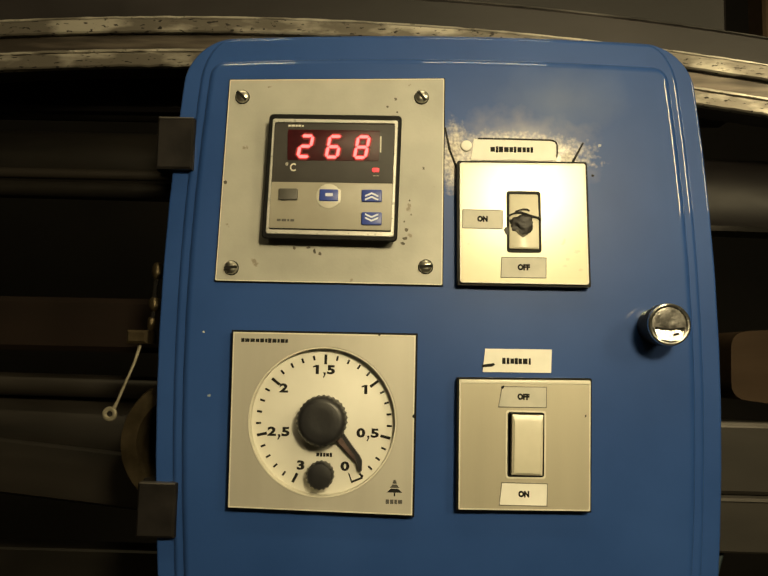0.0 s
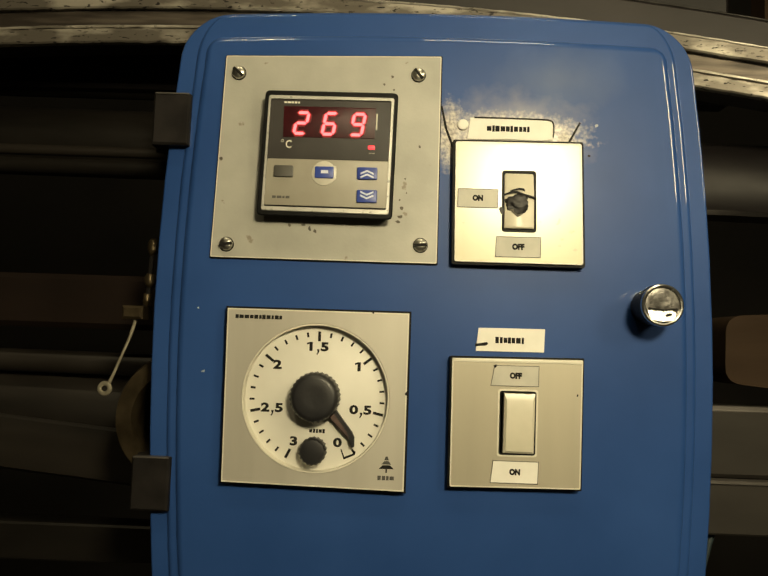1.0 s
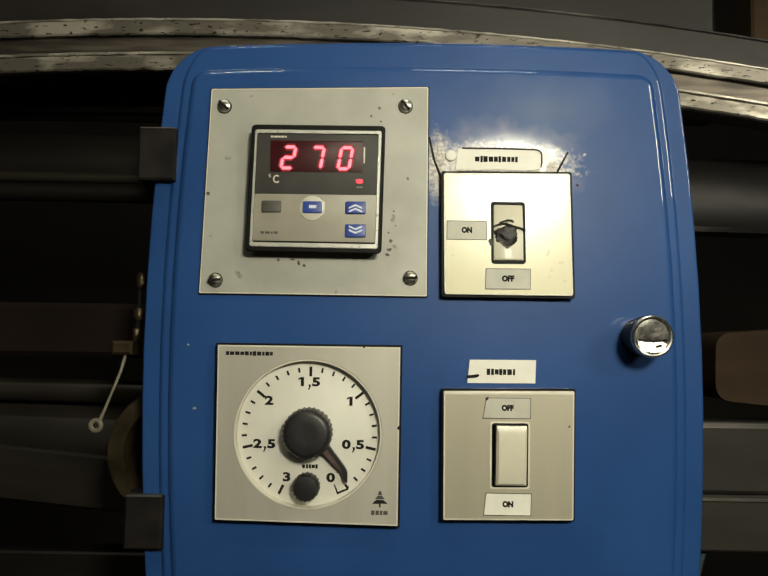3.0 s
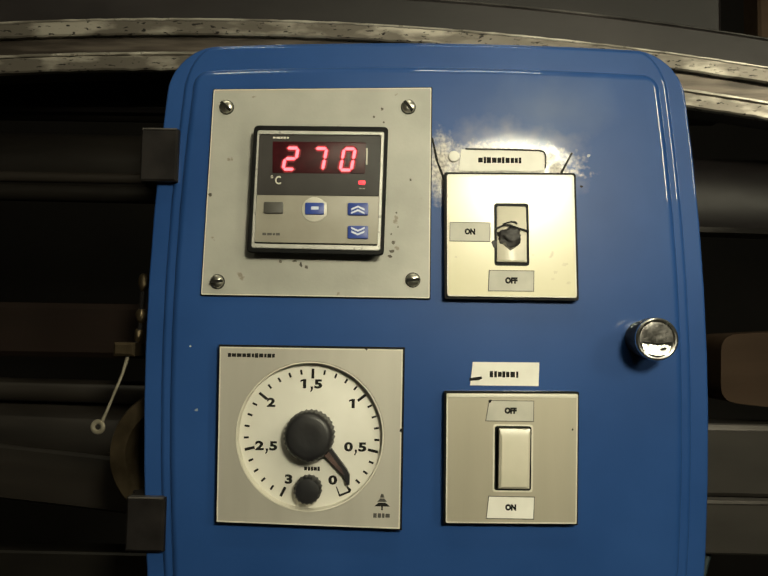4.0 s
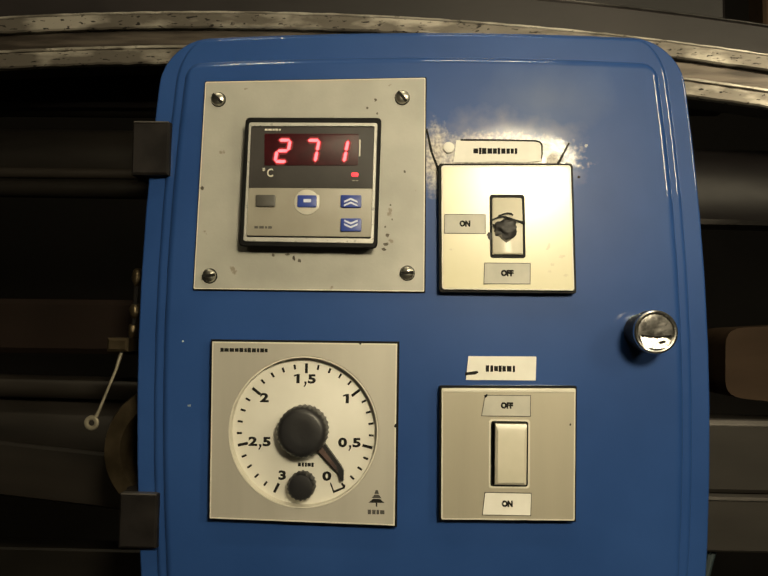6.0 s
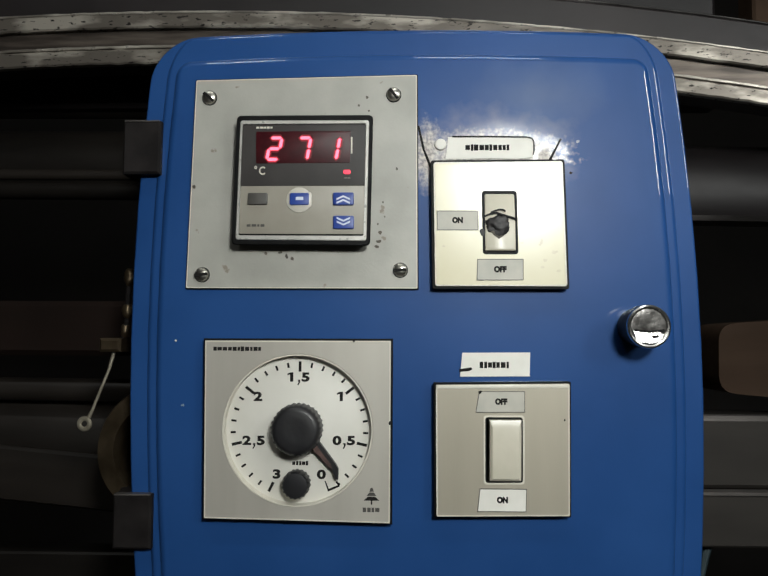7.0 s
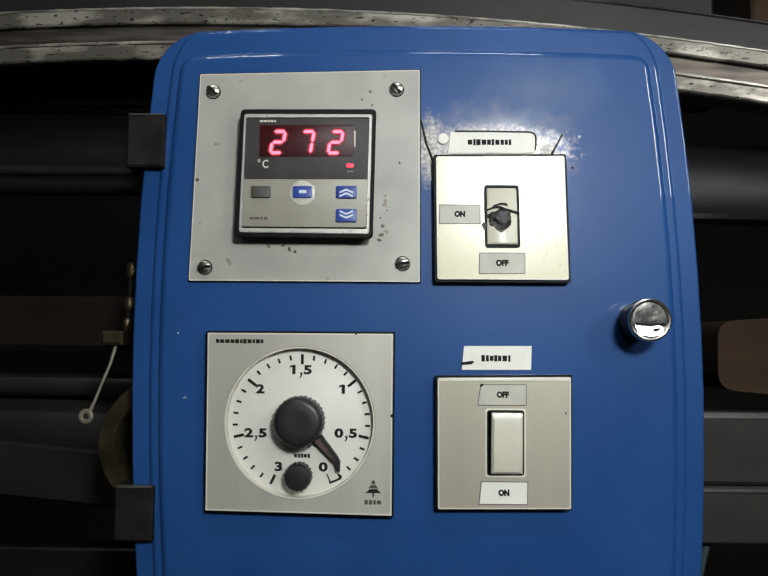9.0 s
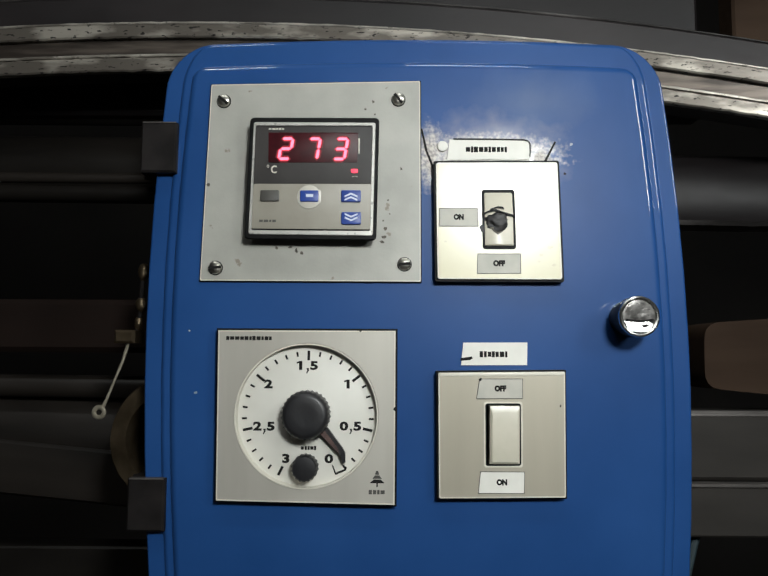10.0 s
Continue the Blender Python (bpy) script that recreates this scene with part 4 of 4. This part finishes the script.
rail = thing("machine_rail", (0, 0.09, 1.36), "worn layered steel guide rail with chipped pale paint behind the cabinet", "rail")
part("upper_strip", swept(0.0750, 0.092, 0.0, -0.0107, rough=0.0009, seed=1), RAIL_PAINT, rail)
part("middle_strip", swept(0.0775, 0.092, -0.0117, -0.0238, rough=0.0006, seed=2), RAIL, rail)
part("lower_strip", swept(0.0755, 0.0810, -0.0250, -0.0350, rough=0.0009, seed=3), RAIL_PAINT, rail)
# thin strips that paint the highlights on the rail's rubbed edges
part("bright_edge", swept(0.0743, 0.0762, 0.0004, -0.0012, edge=0.0004, rough=0.0005, seed=7), RAIL_EDGE, rail, "rubbed upper edge, its highlight put into the colour")
part("bright_edge", swept(0.0766, 0.0786, -0.0222, -0.0241, edge=0.0004, rough=0.0007, seed=8), RAIL_EDGE, rail, "rubbed lower edge, its highlight put into the colour")
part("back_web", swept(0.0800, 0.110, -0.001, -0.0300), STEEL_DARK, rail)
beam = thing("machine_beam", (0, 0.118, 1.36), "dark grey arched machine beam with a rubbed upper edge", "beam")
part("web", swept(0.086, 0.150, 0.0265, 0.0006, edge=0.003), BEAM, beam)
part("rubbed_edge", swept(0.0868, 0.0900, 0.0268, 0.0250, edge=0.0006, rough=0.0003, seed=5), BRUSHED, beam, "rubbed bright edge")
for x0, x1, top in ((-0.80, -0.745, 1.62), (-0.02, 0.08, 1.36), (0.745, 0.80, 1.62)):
    solid("machine_upright", box(x0, x1, 0.112 if top < 1.5 else 0.07, 0.30, 0.0, top, 0.004), STEEL_DARK, "dark steel upright of the machine frame, shade in its colour", "upright", "uprights of the machine")


def bar_thing(name, ends, r, mat, label, n=20):
    solid(name, tube([Vector(ends[0]).lerp(Vector(ends[1]), k / 6) for k in range(7)], r, n), mat, label, "bar", "bars of the machine")


shaft = thing("steel_shaft", (-0.36, 0.150, 1.306), "dark round steel shaft, shade in its colour, with a lighter highlight rib", "shaft", "bars of the machine")
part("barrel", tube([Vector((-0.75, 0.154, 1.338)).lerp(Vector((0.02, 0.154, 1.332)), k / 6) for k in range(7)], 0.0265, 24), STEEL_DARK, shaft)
# lighter rib added to draw the highlight along the shaft
part("rib", tube([Vector((-0.75, 0.132, 1.325)).lerp(Vector((0.02, 0.132, 1.321)), k / 6) for k in range(7)], 0.0042, 12), DRUM, shaft, "thin greyish rib drawn for the shaft's highlight")
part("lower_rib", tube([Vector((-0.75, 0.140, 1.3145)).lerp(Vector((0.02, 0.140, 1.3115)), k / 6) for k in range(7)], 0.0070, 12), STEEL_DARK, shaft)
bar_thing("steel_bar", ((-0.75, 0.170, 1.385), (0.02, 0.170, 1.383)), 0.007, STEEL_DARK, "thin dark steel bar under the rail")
solid("wooden_batten", box(-0.75, 0.0, 0.120, 0.150, 1.1875, 1.2270, 0.004), BROWN, "brown wooden batten in the machine, shade in its colour", "batten")
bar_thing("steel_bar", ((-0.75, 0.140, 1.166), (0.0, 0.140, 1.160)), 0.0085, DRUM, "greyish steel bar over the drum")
drum = thing("drum", (-0.36, 0.170, 1.06), "dark round drum with a seam and a lower apron, shade in its colour", "drum")
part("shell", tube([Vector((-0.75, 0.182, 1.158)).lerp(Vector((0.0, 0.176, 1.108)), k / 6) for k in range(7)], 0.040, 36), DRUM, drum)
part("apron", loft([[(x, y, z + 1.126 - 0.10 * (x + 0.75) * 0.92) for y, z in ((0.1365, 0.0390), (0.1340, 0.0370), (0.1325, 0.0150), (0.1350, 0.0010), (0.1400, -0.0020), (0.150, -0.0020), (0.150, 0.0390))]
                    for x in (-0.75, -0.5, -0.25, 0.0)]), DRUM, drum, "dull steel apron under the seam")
cover = thing("machine_cover", (0.40, 0.150, 1.287), "dark rounded steel cover with a worn bright lower lip", "cover", "bars of the machine")
COVER = [(0.172, 1.3520), (0.160, 1.3500), (0.150, 1.3440), (0.144, 1.3350), (0.141, 1.3230), (0.140, 1.3100), (0.141, 1.2980), (0.144, 1.2930), (0.172, 1.2930)]
part("sheet", loft([[(x, y, z - 0.012 * (x - 0.24)) for y, z in COVER] for x in (0.06, 0.25, 0.50, 0.75)]), BEAM, cover)
part("lip", loft([[(x, y, z - 0.012 * (x - 0.24) + 0.0006 * noise.noise(Vector((x * 60, 4, 0)))) for y, z in ((0.137, 1.2925), (0.136, 1.2910), (0.137, 1.2885), (0.160, 1.2880), (0.160, 1.2925))]
                  for x in [0.06 + 0.69 * k / 80 for k in range(81)]]), BRUSHED, cover, "worn bright lower lip")
solid("wooden_block", loft([at_y(rounded([(0.248, 1.2120), (0.420, 1.2240), (0.420, 1.1480), (0.247, 1.1640)], 0.012, 6), y) for y in (0.124, 0.128, 0.170)]), BLOCK, "brown rounded wooden block in the machine", "block")
ledge = thing("steel_flat", (0.4, 0.15, 1.108), "dark steel bar with a polished upper edge, its highlight put into the colour", "bar", "bars of the machine")
part("web", box(0.06, 0.75, 0.126, 0.175, 1.0962, 1.1462, 0.003), FLAT, ledge)
# lit line along the upper edge, drawn as a paler part
part("polished_highlight", box(0.06, 0.75, 0.1252, 0.140, 1.1415, 1.1470, 0.0022), RUBBED, ledge, "polished upper edge, its highlight put into the colour")
solid("steel_flat", box(0.06, 0.75, 0.118, 0.175, 1.058, 1.0935, 0.0015), FLAT, "flat dark steel bar with bright upper edge", "bar", "bars of the machine")
# thin strip added to draw the flat bar's highlight
solid("highlight_strip", box(0.06, 0.75, 0.117, 0.128, 1.0933, 1.0958, 0.0004), RUBBED, "thin pale strip drawn for the highlight along the flat bar", "strip")
solid("steel_flat", box(-0.75, 0.0, 0.150, 0.175, 1.012, 1.040, 0.0015), STEEL_DARK, "dark steel flat low in the machine", "bar", "bars of the machine")
solid("wooden_board", box(0.292, 0.75, 0.1495, 0.175, 1.388, 1.62, 0.002), BLOCK, "brown oily board above the machine beam", "board")
solid("rear_panel", box(-0.75, 0.265, 0.1520, 0.175, 1.380, 1.62, 0.003), BEAM, "dark grey steel panel above the machine beam", "panel")
pipe = thing("pipe_end", (-0.122, 0.06, 1.095), "dull brass pipe end beside the cabinet", "pipe")
ring = loft([at_y(ring_pts(-0.1190, 1.1345, r, 48), y) for r, y in ((0.0270, 0.090), (0.0270, 0.036), (0.0285, 0.033), (0.0380, 0.034), (0.0392, 0.037), (0.0392, 0.145))], False, False)
part("sleeve", ring, BRASS, pipe)
part("bore", prism(ring_pts(-0.1190, 1.1345, 0.0272, 40), 0.080, 0.090, 0.0005), BLACK, pipe)
lead = thing("earth_lead", (-0.150, 0.03, 1.147), "tinned earth lead with ring terminal hanging beside the cabinet", "lead")
part("clamp", box(-0.1530, -0.1405, 0.022, 0.040, 1.1930, 1.2010, 0.0015), BRASS, lead)
def knuckle_of(cx, cz, r, tall):
    bm = bmesh.new()
    bmesh.ops.create_icosphere(bm, subdivisions=3, radius=1.0)
    for v in bm.verts:
        k = 1 + 0.22 * noise.noise(v.co * 1.6 + Vector((cx * 900, 0, cz * 900)))
        v.co = Vector((cx + v.co.x * r * k, 0.031 + v.co.y * r * k, cz + v.co.z * tall * k))
    return bm


part("stud", tube([(-0.1425, 0.031, 1.1990), (-0.1405, 0.031, 1.2100), (-0.1395, 0.031, 1.2400)], 0.0016, 10), HINGE, lead)
for cx, cz, r, tall in ((-0.1392, 1.2370, 0.0038, 0.0055), (-0.1398, 1.2170, 0.0036, 0.0048), (-0.1412, 1.2050, 0.0026, 0.0045)):
    part("nut", knuckle_of(cx, cz, r, tall), BRASS, lead, "grimy brass nut on the stud")
part("arm", box(-0.1400, -0.1150, 0.0350, 0.0430, 1.2340, 1.2400, 0.0008), HINGE, lead)
part("wire", tube([(-0.1460, 0.028, 1.1945), (-0.1462, 0.026, 1.1900), (-0.1475, 0.024, 1.1825), (-0.1510, 0.022, 1.1715), (-0.1550, 0.021, 1.1600), (-0.1568, 0.0205, 1.1555)],
                  [0.0011, 0.0011, 0.0009, 0.0008, 0.0009, 0.0012], 10), WIRE, lead)
lug = []
for i in range(25):
    a = math.tau * i / 24
    lug.append([(-0.1590 + (0.0030 + 0.0014 * math.cos(b)) * math.cos(a), 0.0200 + 0.0010 * math.sin(b), 1.1520 + (0.0030 + 0.0014 * math.cos(b)) * math.sin(a)) for b in (k * math.tau / 8 for k in range(8))])
part("ring_terminal", loft(lug, False, False), WIRE, lead)
for i in range(3):
    x = 0.205 + 0.014 * i
    solid("cable", tube([(x - 0.006, 0.135, 0.98), (x - 0.003, 0.132, 1.02), (x + 0.004, 0.130, 1.05), (x + 0.012, 0.136, 1.064)], 0.0030, 10), TEAL, "thin teal cable low in the machine", "cable", "cables")


# ---- what moves: the display's luminous bars ----
COUNT = (("222222", "667777", "890123"), (0.25, 2.85, 5.25, 7.65, 9.35))


def motions():
    """A dark bar lies 1.5 mm back inside the display, a lit one stands at its surface."""
    for ob, place, name in segments:
        digits, times = COUNT[0][place], COUNT[1]
        depth = [0.0 if name in ON[d] else 0.0015 for d in digits]
        rows = [(0.0, pose(0, depth[0], 0))]
        for i, t in enumerate(times):
            rows += [(t - 0.034, pose(0, depth[i], 0)), (t, pose(0, depth[i + 1], 0))]
        walk(ob, rows + [(10.0, pose(0, depth[-1], 0))])


motions()
